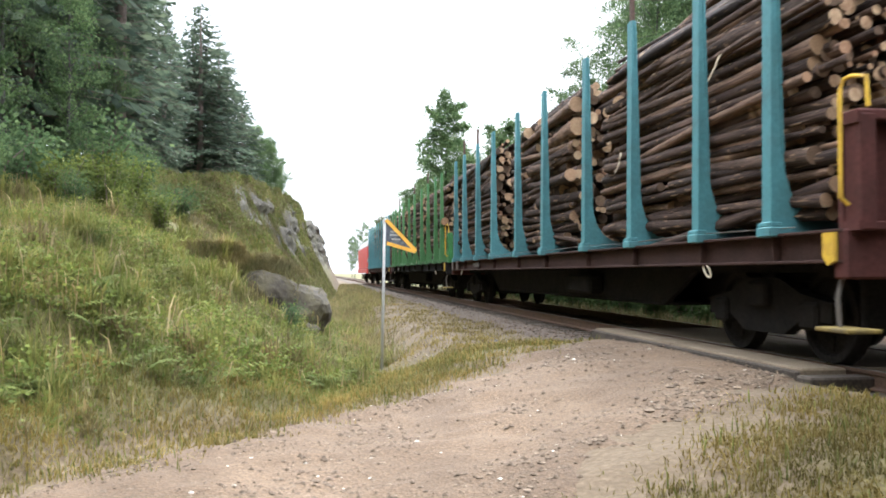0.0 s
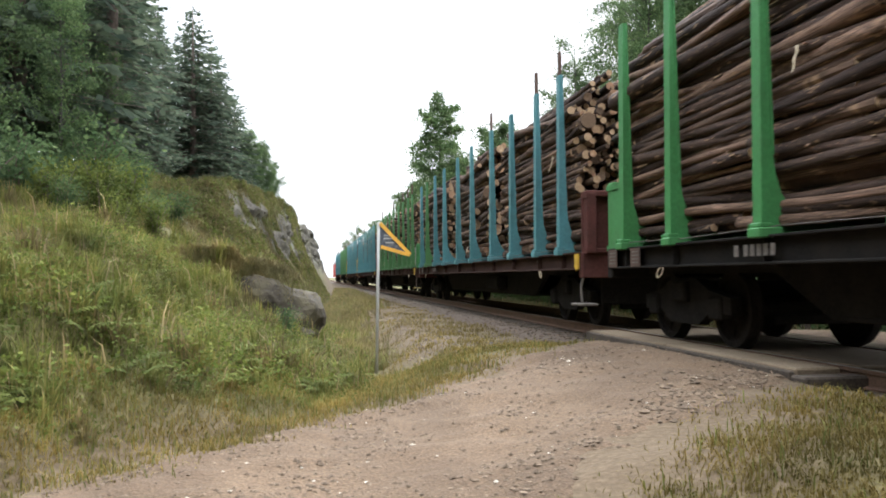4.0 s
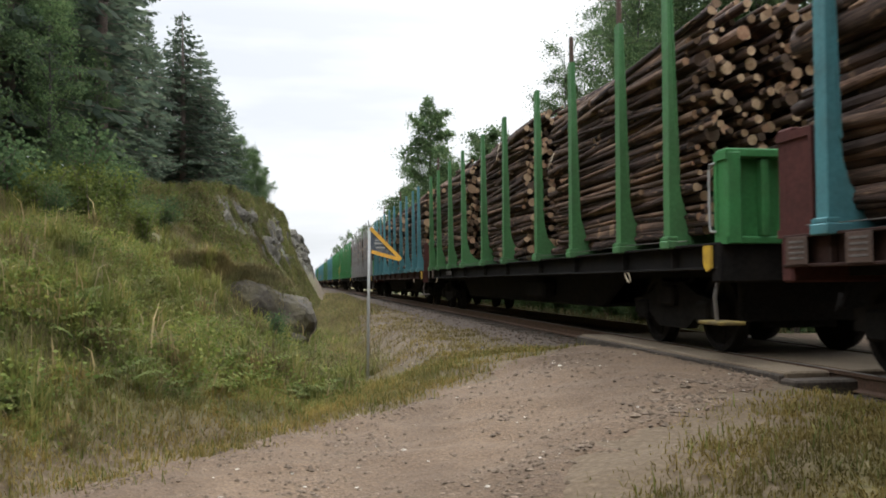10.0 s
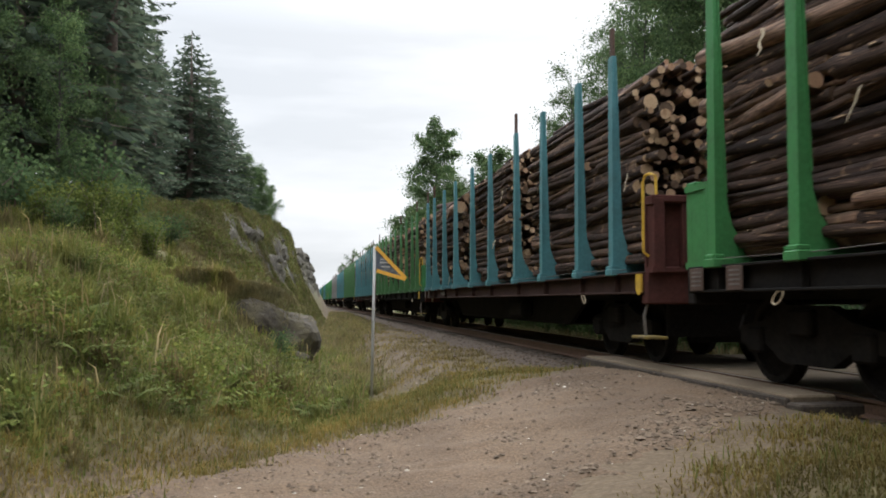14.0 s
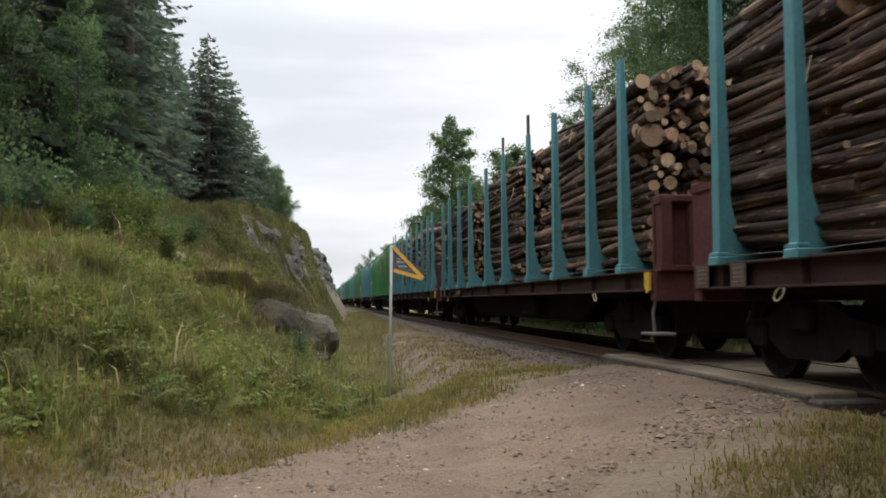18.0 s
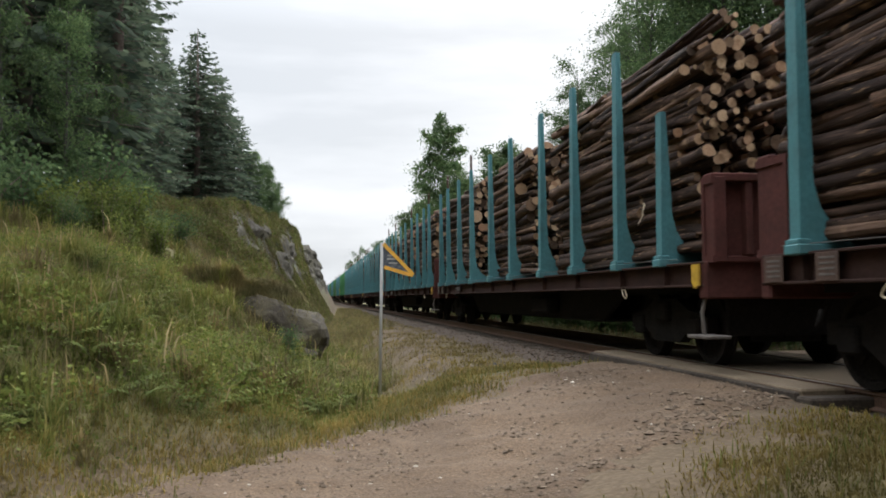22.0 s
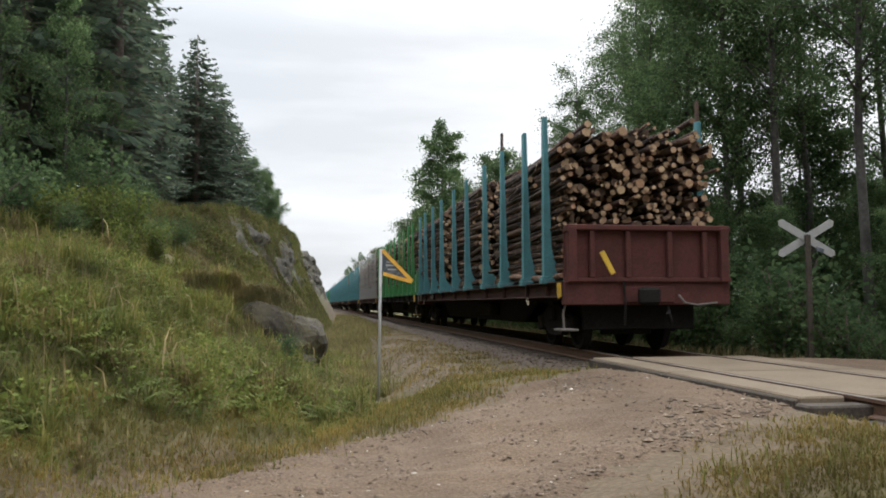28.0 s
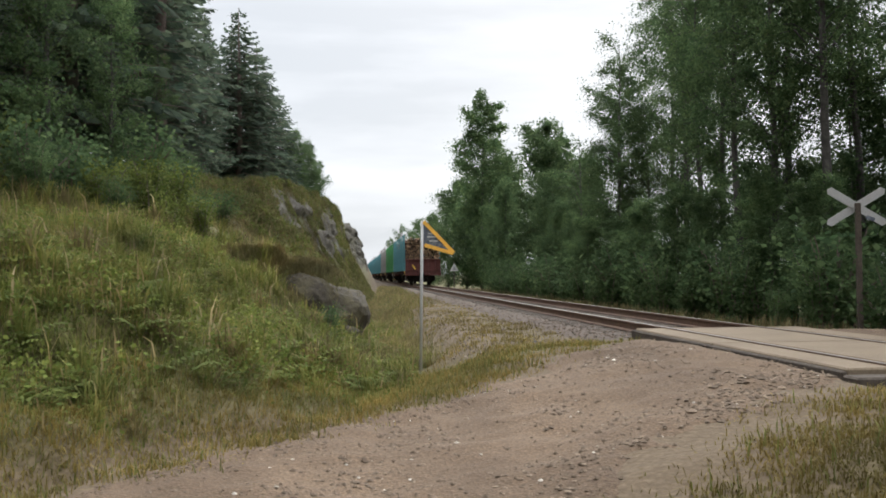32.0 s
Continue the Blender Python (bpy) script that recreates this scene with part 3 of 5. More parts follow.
tagged(new("ballast_bed", raw_mesh("ballast_bed", bv, bf, "ballast", True)), "dark stained ballast under the track", "ballast", kind="structure")


def pebbles(name, n, place, size, mat, sides=6, seed=1):
    """Many loose stones in one mesh: place(random) gives x, y, z."""
    r = random.Random(seed)
    vs, fs = [], []
    base = [(0, 0, 1), (1, 0, 0.1), (0.3, 0.95, 0), (-0.8, 0.6, 0.15), (-0.8, -0.6, 0), (0.3, -0.95, 0.1), (0, 0, -1)]
    tri = [(0, 1, 2), (0, 2, 3), (0, 3, 4), (0, 4, 5), (0, 5, 1), (6, 2, 1), (6, 3, 2), (6, 4, 3), (6, 5, 4), (6, 1, 5)]
    for _ in range(n):
        x, y, z = place(r)
        a, s = r.random() * 6.28, size[0] + (size[1] - size[0]) * r.random() ** 3
        ca, sa, fl = math.cos(a) * s, math.sin(a) * s, s * (0.3 + 0.35 * r.random())
        k = len(vs)
        for p in base:
            j = 0.75 + 0.5 * r.random()
            vs.append((x + (p[0] * ca - p[1] * sa) * j, y + (p[0] * sa + p[1] * ca) * j, z + p[2] * fl * j))
        fs += [(p + k, q + k, t + k) for p, q, t in tri]
    return raw_mesh(name, vs, fs, mat)


def on_ballast(r):
    y = r.random() ** 1.6 * 48 - 2
    if 7.4 < y < 13.8:
        y += 7
    x = TRACK_X + (r.random() - 0.5) * 3.7
    return x, y, float(bs(x, y)) + 0.005


tagged(new("ballast", pebbles("ballast", 9000, on_ballast, (0.02, 0.05), "ballast", seed=3)), "loose dark ballast stones between the sleepers", "ballast", kind="stuff")


def on_road(r):
    while True:
        x, y = r.uniform(-5, 4.6), r.uniform(2.5, 13.6)
        a, b = road_span(x)
        if a - 0.4 < y < b + 0.3 and r.random() < 0.08 + 2.2 * max(0, float(fnoise(x * 1.5, y * 1.5, 71)) - 0.42):
            return x, y, float(road_z(x, y)) + 0.002


tagged(new("gravel", pebbles("gravel", 12000, on_road, (0.004, 0.03), "gravel", seed=5)), "loose stones scattered over the road", "gravel", kind="stuff")
tagged(new("pale_gravel", pebbles("pale_gravel", 150, on_road, (0.01, 0.03), "pale", seed=6)), "pale chips of stone scattered over the road", "gravel", kind="stuff")


def on_shoulder(r):
    x, y = r.uniform(0.9, 4.4), 13.4 + 30 * r.random() ** 1.7
    return x, y, land_z(x, y) + 0.005


tagged(new("shoulder_gravel", pebbles("shoulder_gravel", 6000, on_shoulder, (0.01, 0.045), "shoulder", seed=8)), "brown gravel on the slope beside the track", "gravel", kind="stuff")

def on_rubble(r):
    x = r.uniform(2.6, 4.55)
    low = float(road_span(x)[0])
    y = low - 0.5 + abs(r.gauss(0, 0.9))
    return x, y, float(road_z(x, y)) + 0.004


tagged(new("rubble", pebbles("rubble", 900, on_rubble, (0.008, 0.05), "gravel", seed=9)), "coarse broken stones beside the crossing", "gravel", kind="stuff")

# ---- level crossing deck ----
deck = thing("level_crossing", "worn concrete slabs of a level crossing between the rails", "level crossing")


def slab(x0, x1, y0, y1):
    s = Shape().box(x0, y0, -0.2, x1, y1, -0.004, 0.018)
    return s.mesh("slab", "concrete")


for x0, x1 in ((4.62, 5.10), (5.31, 6.69), (6.9, 7.42)):
    for i in range(2):
        y0 = 7.6 + i * 3.05
        part("slab", slab(x0, x1, y0, y0 + 3.03), deck)
part("edge_beam", Shape().box(4.56, 7.6, -0.34, 4.618, 13.7, -0.03, 0.015).mesh("edge_beam", "timber"), deck, label="dark edge beam")
part("end_beam", Shape().box(4.55, 7.32, -0.42, 7.4, 7.58, -0.06, 0.02).mesh("end_beam", "timber"), deck, label="dark timber sleeper at the end of the slabs")

# ---- signs ----
def sign_pole(h, r, mat="steel"):
    return Shape().tube([(0, 0, -0.4), (0, 0, h * 0.5), (0, 0, h)], [r, r, r * 0.98], 10).mesh("pole", mat, smooth=True)


flag = thing("track_sign", "triangular track sign with orange border on a thin pole", "sign", at=pose(1.16, 14.9, land_z(1.16, 14.9), 0, 0.9, 0))
SH = 1.86 - land_z(1.16, 14.9)
part("pole", sign_pole(SH, 0.026), flag, label="thin grey metal pole")
tri = [(0.03, 0.0), (0.10, 0.02), (0.60, -0.52), (0.52, -0.60), (0.03, -0.50)]


def edge_bar(a, b, w):
    """A flat bar between two points of the sign's plane (x, z)."""
    a, b = Vector((a[0], 0, a[1])), Vector((b[0], 0, b[1]))
    d = (b - a).normalized()
    nrm = Vector((-d.z, 0, d.x)) * w / 2
    pts = [a - nrm, b - nrm, b + nrm, a + nrm]
    return [(p.x, p.z) for p in pts]


part("border", Shape().prism(edge_bar((0.02, -0.02), (0.56, -0.56), 0.062), -0.012, 0.004).mesh("border", "orange"), flag, pose(0, -0.03, SH), "sloping orange border")
part("border", Shape().prism(edge_bar((0.04, -0.43), (0.55, -0.57), 0.062), -0.016, 0.0).mesh("border", "orange"), flag, pose(0, -0.03, SH), "lower orange border")
part("sign_face", Shape().prism([(0.02, -0.02), (0.55, -0.56), (0.03, -0.43)], 0.006, 0.014).mesh("sign_face", "signface"), flag, pose(0, -0.03, SH), "dark scratched sign face")
part("mark", Shape().box(0.09, -0.004, -0.3, 0.26, 0.0, -0.27, 0.001).box(0.10, -0.004, -0.24, 0.22, 0.0, -0.22, 0.001).box(0.12, -0.004, -0.37, 0.28, 0.0, -0.345, 0.001).mesh("mark", "steel"), flag, pose(0, -0.028, SH), "faded grey marks")

cross = thing("crossing_sign", "white diagonal-cross warning sign on a dark post", "sign", at=pose(9.95, 16.0, land_z(9.95, 16), 0, 0, -6))
CH = 2.2 - land_z(9.95, 16)
part("post", Shape().box(-0.055, -0.16, -0.4, 0.055, -0.094, CH + 0.07, 0.012).mesh("post", "timber"), cross, label="brown weathered wooden post")
arm = Shape().prism([(-0.68, 0), (-0.62, 0.078), (0.62, 0.078), (0.68, 0), (0.62, -0.078), (-0.62, -0.078)], -0.09, -0.07).mesh("arm", "white")
arm2 = Shape().prism([(-0.68, 0), (-0.62, 0.078), (0.62, 0.078), (0.68, 0), (0.62, -0.078), (-0.62, -0.078)], -0.066, -0.05).mesh("arm", "white")
part("arm", arm, cross, pose(0, 0, CH, 0, 31, 0), "white painted arm with a grey plate")
part("arm", arm2, cross, pose(0, 0, CH, 0, -31, 0), "white painted arm")
part("plate", Shape().box(0.24, -0.1, -0.16, 0.42, -0.092, -0.08, 0.004).mesh("plate", "signface"), cross, pose(0, 0, CH, 0, 22, 0), "small dark plate")

far_sign = thing("warning_triangle_sign", "small white triangular sign on a post beside the track", "sign", at=pose(8.75, 74.0, land_z(8.75, 74), 0, 0, 0))
part("pole", Shape().tube([(0, 0, -0.3), (0, 0, 2.5)], 0.04, 8).mesh("pole", "timber"), far_sign)
part("face", Shape().prism([(-0.4, 0), (0.4, 0), (0, 0.7)], -0.08, -0.05).mesh("face", "white"), far_sign, pose(0, 0, 1.68))
part("mark", Shape().box(-0.035, -0.095, 0.13, 0.035, -0.085, 0.42, 0.004).box(-0.13, -0.095, 0.13, 0.13, -0.085, 0.19, 0.004).mesh("mark", "signface"), far_sign, pose(0, 0, 1.68))


# ---- the timber train ----
PITCH, FLOOR = 22.52, 1.3
FRONT = PITCH - 0.9        # the front wall stands further back from the coupling than the rear one
HALF = [1.58, 3.19, 5.35, 7.47, 10.12]
BOLSTERS = HALF + [PITCH - y for y in HALF[::-1]]
BUILT = {}


def once(key, make):
    if key not in BUILT:
        BUILT[key] = make()
    return BUILT[key]


def mirrored(me):
    """The same mesh with left and right exchanged."""
    m = me.copy()
    m.transform(Matrix.Diagonal((-1, 1, 1, 1)))
    m.flip_normals()
    return m


def stake_mesh(col, h=3.25):
    s = Shape()
    curve = [(0.15, 0.85), (0.17, 0.62), (0.23, 0.42), (0.34, 0.26), (0.50, 0.16), (0.72, 0.12)]
    s.prism([(0.0, 0.0), (0.025, h), (0.095, h)] + curve + [(0.9, 0.12), (0.9, 0.0)], -0.055, 0.055)
    s.prism([(-0.006, 0.0), (0.019, h - 0.02), (0.035, h - 0.02), (0.02, 0.0)], -0.085, 0.085)
    s.prism([(0.075, h - 0.02), (0.091, h - 0.02), (0.15, 0.8), (0.13, 0.8)], -0.08, 0.08)
    s.box(-0.05, -0.13, -0.03, 0.2, 0.13, 0.07, 0.012)
    s.box(-0.035, -0.10, 0.07, 0.1, 0.10, 0.12, 0.01)
    for dy in (-0.1, 0.1):
        s.tube([(-0.03, dy, 0.06), (-0.03, dy, 0.11)], 0.018, 6)
    return s.mesh("stake", col)


def end_wall_mesh(col):
    s = Shape()
    s.box(-1.52, -0.03, 1.28, 1.52, 0.03, 2.3, 0.01)
    s.box(-1.55, -0.17, 2.22, 1.55, 0.08, 2.32, 0.015)
    s.box(-1.5, -0.13, 1.28, 1.5, -0.031, 1.36, 0.012)
    return s.mesh("end_wall", col)


def end_post_mesh(col, back):
    """The boxed corner post of an end wall, with a recess in its outer side."""
    s = Shape()
    s.box(-0.02, -0.18, 1.28, 0.14, -0.035, 2.28, 0.012)
    s.prism([(-0.18, 1.28), (back, 1.28), (back, 2.28), (-0.18, 2.28), (-0.18, 2.2), (back - 0.06, 2.2), (back - 0.06, 1.36), (-0.18, 1.36)], -0.04, 0.0, "x")
    s.box(-0.018, -0.175, 1.3, 0.0, back - 0.02, 2.26, 0.004)
    return s.mesh("corner_post", col)


def bogie_mesh():
    s = Shape()
    for x in (-1.06, 0.94):
        s.prism([(-1.28, 0.42), (-1.28, 0.62), (-0.75, 0.70), (-0.35, 0.86), (0.35, 0.86), (0.75, 0.70), (1.28, 0.62), (1.28, 0.42),
                 (0.75, 0.44), (0.42, 0.26), (-0.42, 0.26), (-0.75, 0.44)], x, x + 0.14, "x")
        for y in (-0.925, 0.925):
            s.box(x - 0.05, y - 0.16, 0.34, x + 0.17, y + 0.16, 0.62, 0.03)
        for y in (-0.16, 0, 0.16):
            s.tube([(x + 0.07, y, 0.3), (x + 0.07, y, 0.62)], 0.07, 8)
    s.box(-1.15, -0.2, 0.55, 1.15, 0.2, 0.82, 0.03)
    s.box(-0.5, -1.3, 0.3, 0.5, -1.22, 0.42, 0.02)
    s.box(-0.5, 1.22, 0.3, 0.5, 1.3, 0.42, 0.02)
    return s.mesh("bogie", "dark")


def wheelset_mesh():
    s = Shape()
    s.tube([(-1.0, 0, 0), (1.0, 0, 0)], 0.085, 10)
    for sg in (-1, 1):
        prof = [(0.72, 0.505), (0.752, 0.505), (0.765, 0.478), (0.86, 0.47), (0.86, 0.40), (0.80, 0.38), (0.78, 0.16), (0.84, 0.12), (0.84, 0.08)]
        n = 28
        vs = [(sg * x, r * math.cos(6.2832 * k / n), r * math.sin(6.2832 * k / n)) for x, r in prof for k in range(n)]
        fs = [(i * n + k, i * n + (k + 1) % n, (i + 1) * n + (k + 1) % n, (i + 1) * n + k) for i in range(len(prof) - 1) for k in range(n)]
        back = [(sg * 0.72, 0.08 * math.cos(6.2832 * k / n), 0.08 * math.sin(6.2832 * k / n)) for k in range(n)]
        b = len(vs)
        vs += back
        fs += [(k, (k + 1) % n, b + (k + 1) % n, b + k) for k in range(n)]
        s.add(vs, fs)
        for k in range(4):
            a = 6.2832 * k / 4
            s.box(-0.02, -0.03, 0.2, 0.02, 0.03, 0.36, 0.008, 0, Matrix.Translation((sg * 0.79, 0, 0)) @ Matrix.Rotation(a, 4, "X"))
    return s.mesh("wheelset", "wheel")


def center_sill_mesh():
    s = Shape()
    for x in (-1.02, -0.2, 0.12, 0.94):
        s.prism([(0.5, 1.26), (FRONT, 1.26), (FRONT, 0.92), (PITCH - 4.6, 0.92), (PITCH - 5.6, 0.45), (5.6, 0.45), (4.6, 0.92), (0.5, 0.92)], x, x + 0.08, "x")
    s.box(-1.04, 5.7, 0.44, 1.04, PITCH - 5.7, 0.5, 0.02)
    s.box(-1.1, 0.85, 0.4, 1.1, 0.93, 0.95, 0.02)
    s.box(-1.3, 8.2, 0.55, -1.03, 9.6, 0.9, 0.05)
    s.tube([(1.2, 11.0, 0.72), (1.2, 12.4, 0.72)], 0.2, 12)
    for y in (2.4, 5.0, 8.0, 11.26, 14.5, 17.5, 20.1):
        s.box(-1.3, y - 0.06, 0.98, 1.3, y + 0.06, 1.24, 0.02)
    return s.mesh("center_sill", "dark")


def side_sill_mesh(mat):
    s = Shape()
    s.box(0.0, 0.42, 1.0, 0.06, FRONT + 0.02, 1.3, 0.008)
    s.box(-0.09, 0.42, 1.0, 0.0, FRONT + 0.02, 1.03, 0.006)
    s.box(-0.09, 0.42, 1.27, 0.0, FRONT + 0.02, 1.3, 0.006)
    for y in BOLSTERS:
        s.box(-0.08, y - 0.02, 1.03, 0.0, y + 0.02, 1.27, 0.004)
    return s.mesh("side_sill", mat)


def coupler_mesh():
    s = Shape()
    s.box(-0.11, 0.0, 0.92, 0.11, 0.95, 1.12, 0.03)
    s.box(-0.22, -0.08, 0.86, 0.16, 0.12, 1.18, 0.05)
    s.tube([(0.5, 0.5, 0.95), (0.48, 0.3, 0.62), (0.4, 0.08, 0.55), (0.3, 0.0, 0.72)], 0.035, 8)
    return s.mesh("coupler", "dark")


def wagon(kind, wall, sill, handrail, odd, short=None, luck=rng):
    """One timber wagon; its origin lies on the rail's top at the rear coupling. kind: paint of the stakes."""
    names = {"blue": "teal blue", "green": "bright green", "olive": "faded green", "grey": "grey"}
    w = thing("timber_wagon", f"flat timber wagon with {names[kind]} stakes and {'red-brown' if wall == 'oxide' else 'green'} end walls",
              "wagon", "wagons of the timber train")
    part("deck", once("deck", lambda: Shape().box(-1.46, 0.45, 1.2, 1.46, FRONT, 1.285, 0.01).mesh("deck", "dark")), w)
    part("center_sill", once("center", center_sill_mesh), w, label="deep black underframe beams")
    part("side_sill", once(("sill", sill), lambda: side_sill_mesh(sill)), w, pose(-1.52, 0, 0))
    part("side_sill", once(("sill2", sill), lambda: mirrored(once(("sill", sill), None))), w, pose(1.52, 0, 0))
    beam = once(("beam", sill, wall), lambda: Shape().box(-1.6, -0.06, 0.86, 1.6, 0.12, 1.3, 0.02).box(-0.5, -0.09, 0.9, 0.5, -0.05, 1.2, 0.02).mesh("headstock", "oxide" if wall == "oxide" else sill))
    for at in (pose(0, 0.44, 0), pose(0, FRONT, 0, 0, 0, 180)):
        part("headstock", beam, w, at)
        ew = part("end_wall", once(("wall", wall), lambda: end_wall_mesh(wall)), w, at)
        for x in (-1.08, -0.4, 0.4, 1.08):
            part("rib", once(("rib", wall), lambda: Shape().box(-0.045, -0.15, 1.365, 0.045, -0.031, 2.215, 0.012).mesh("rib", wall)), ew, pose(x, 0, 0))
        back = 0.1 if at.translation.y < 5 else 0.4
        post = once(("post", wall, back), lambda: end_post_mesh(wall, back))
        part("corner_post", post, ew, pose(-1.52, 0, 0))
        part("corner_post", once(("post2", wall, back), lambda: mirrored(post)), ew, pose(1.52, 0, 0))
    for at in (pose(-0.1, 0, 0), pose(-0.1, PITCH, 0, 0, 0, 180)):
        part("coupler", once("coupler", coupler_mesh), w, at)
    for i, y in enumerate(BOLSTERS):
        part("crossbeam", once(("cross", kind), lambda: Shape().box(-0.78, -0.07, 0.0, 0.78, 0.07, 0.12, 0.01).mesh("crossbeam", kind)), w, pose(0, y, FLOOR))
        for sg in (-1, 1):
            m, label = kind, ""
            if odd == (i, sg):
                m, label = ("olive" if kind == "blue" else "blue"), "stake in another colour than the rest"
            tall = 3.25
            if short == (i, sg):
                tall, label = 2.0, "broken-off shorter stake"
            st = part("stake", once(("stake", m, tall), lambda: stake_mesh(m, tall)), w, pose(sg * 1.65, y, FLOOR, 0, 0, 0 if sg < 0 else 180), label)
            if tall > 3 and kind != "green" and luck.random() < 0.3:
                part("extension", once("extension", lambda: Shape().box(0.03, -0.045, 3.0, 0.085, 0.045, 3.68, 0.008).mesh("extension", "rust")), st, pose(0, 0, 0), "rusty brown stake extension")
    for y in (2.55, PITCH - 2.55):
        bg = part("bogie", once("bogie", bogie_mesh), w, pose(-0.1, y, 0), "black cast bogie")
        for dy in (-0.925, 0.925):
            WHEELS[dy].append(part("wheelset", once("wheelset", wheelset_mesh), bg, pose(0, dy, 0.475), "worn steel wheels on an axle"))
    tread = "wornyellow" if handrail or wall == "green" else "faded"
    part("step", once(("step", tread), lambda: Shape().box(-0.32, -0.28, 0.40, 0.0, 0.2, 0.44, 0.01).mesh("step", tread)), w, pose(-1.38, 0.5, 0), "yellow foot step" if tread == "wornyellow" else "grey metal foot step")
    part("step_hanger", once("hanger", lambda: Shape().tube([(-0.1, 0.05, 0.44), (-0.12, 0.05, 0.7), (-0.04, 0.05, 1.0)], 0.022, 8).mesh("step_hanger", "faded")), w, pose(-1.45, 0.5, 0))
    part("marker_plate", once("marker", lambda: Shape().prism([(-0.09, 1.27), (0.09, 1.27), (0.09, 1.06), (0.02, 0.98), (-0.09, 1.02)], -0.03, 0.0, "x").mesh("marker_plate", "yellow")), w, pose(-1.62, 0.56, 0), "yellow corner plate")
    if handrail:
        part("handrail", once("rail_bar", lambda: Shape().tube([(0, 0, 1.5), (-0.07, 0, 1.56), (-0.07, 0, 2.5), (-0.05, -0.03, 2.58), (-0.02, -0.1, 2.6), (0, -0.26, 2.56), (0, -0.28, 2.3)], 0.02, 8).mesh("handrail", "yellow")), w, pose(-1.56, 0.4, 0), "bent yellow handrail")
    elif wall == "green":
        part("grab_bar", once("grab", lambda: Shape().tube([(0, 0.0, 1.42), (-0.02, 0.09, 1.43), (-0.02, 0.11, 1.5), (-0.02, 0.11, 2.1), (-0.02, 0.09, 2.17), (0, 0.0, 2.18)], 0.014, 8).mesh("grab_bar", "steel")), w, pose(-1.56, 0.5, 0), "pale bent grab bar at the corner")
    for y in (FRONT - 0.22, FRONT - 1.1):
        plate = part("data_plate", once("data", lambda: Shape().box(-0.012, -0.17, 1.02, 0.0, 0.17, 1.28, 0.004).mesh("data_plate", "rust")), w, pose(-1.61, y, 0), "brown data plate with worn pale lines")
        for z in (1.07, 1.12, 1.17, 1.22):
            part("line_bar", once("lines", lambda: Shape().box(-0.016, -0.12, 0.0, -0.012, 0.11, 0.02, 0.001).mesh("line_bar", "faded")), plate, pose(0, 0, z))
    part("lashing_wire", once("wire", lambda: Shape().tube([(0, 1.2 + 2.235 * k, 0.05 + 0.03 * (k % 2)) for k in range(10)], 0.005, 6).mesh("lashing_wire", "faded")), w, pose(-1.57, 0, FLOOR), "thin pale wire lying along the deck's edge")
    loop = once("loop", lambda: Shape().tube([(0, 0.11 * math.cos(a), 0.05 * math.sin(a)) for a in [i * 6.2832 / 14 for i in range(15)]], 0.009, 6, caps=False).mesh("pull_loop", "rope"))
    part("pull_loop", loop, w, pose(-1.60, 3.0, 0.94, 38, 0, 0), "pale pull loop hanging at the sill")
    part("pull_loop", loop, w, pose(-1.60, PITCH - 2.8, 0.94, -30, 0, 0), "pale pull loop hanging at the sill")
    bar = once("bar", lambda: Shape().box(-0.004, 0, 1.09, 0.0, 0.085, 1.21, 0.001).mesh("stencil_bar", "faded"))
    for dy in (0.0, 0.13, 0.26, 0.39, 0.52, 0.72):
        part("stencil_bar", bar, w, pose(-1.612, PITCH - 5.6 + dy, 0), "pale stencilled bar")
    return w


WHEELS = {-0.925: [], 0.925: []}


def log_mesh(length, seed, sides=14, bend=1.0):
    """A log of unit radius along y, crooked, tapered and knotty."""
    r = random.Random(seed)
    b1, b2, ph, q1 = r.uniform(-1.1, 1.1), r.uniform(-1.0, 1.0), r.random() * 6.28, r.uniform(2.5, 6.5)
    n, vs = 13, []
    for i in range(n):
        t = i / (n - 1)
        rad = (1.1 - 0.26 * t) * (1 + r.uniform(-0.07, 0.07)) * (1.14 if i == 0 else 1)
        cx, cz = bend * b1 * math.sin(t * 3.14 + ph), bend * b2 * math.sin(t * q1 + ph)
        vs += [(cx + rad * (1 + r.uniform(-0.08, 0.08)) * math.cos(6.2832 * k / sides), (t - 0.5) * length + r.uniform(-0.03, 0.03) * (0 < i < n - 1),
                cz + rad * (1 + r.uniform(-0.06, 0.06)) * math.sin(6.2832 * k / sides)) for k in range(sides)]
    fs = [(i * sides + k, i * sides + (k + 1) % sides, (i + 1) * sides + (k + 1) % sides, (i + 1) * sides + k) for i in range(n - 1) for k in range(sides)]
    s = Shape().add(vs, fs)
    s.add([vs[k] for k in range(sides)], [tuple(range(sides))], 1)
    s.add([vs[k] for k in range(len(vs) - sides, len(vs))], [tuple(range(sides))], 1)
    for _ in range(5):
        i, k = r.randrange(1, n - 1), r.randrange(sides)
        p = Vector(vs[i * sides + k])
        c = sum((Vector(vs[i * sides + j]) for j in range(sides)), Vector()) / sides
        d = (p - c).normalized()
        s.tube([p - d * 0.2, p + d * r.uniform(0.12, 0.4)], [0.2, 0.12], 5, 0, True, 1)
    me = s.mesh("log", "bark", "cut")
    me.polygons.foreach_set("use_smooth", [m == 0 for m in s.m])
    return me


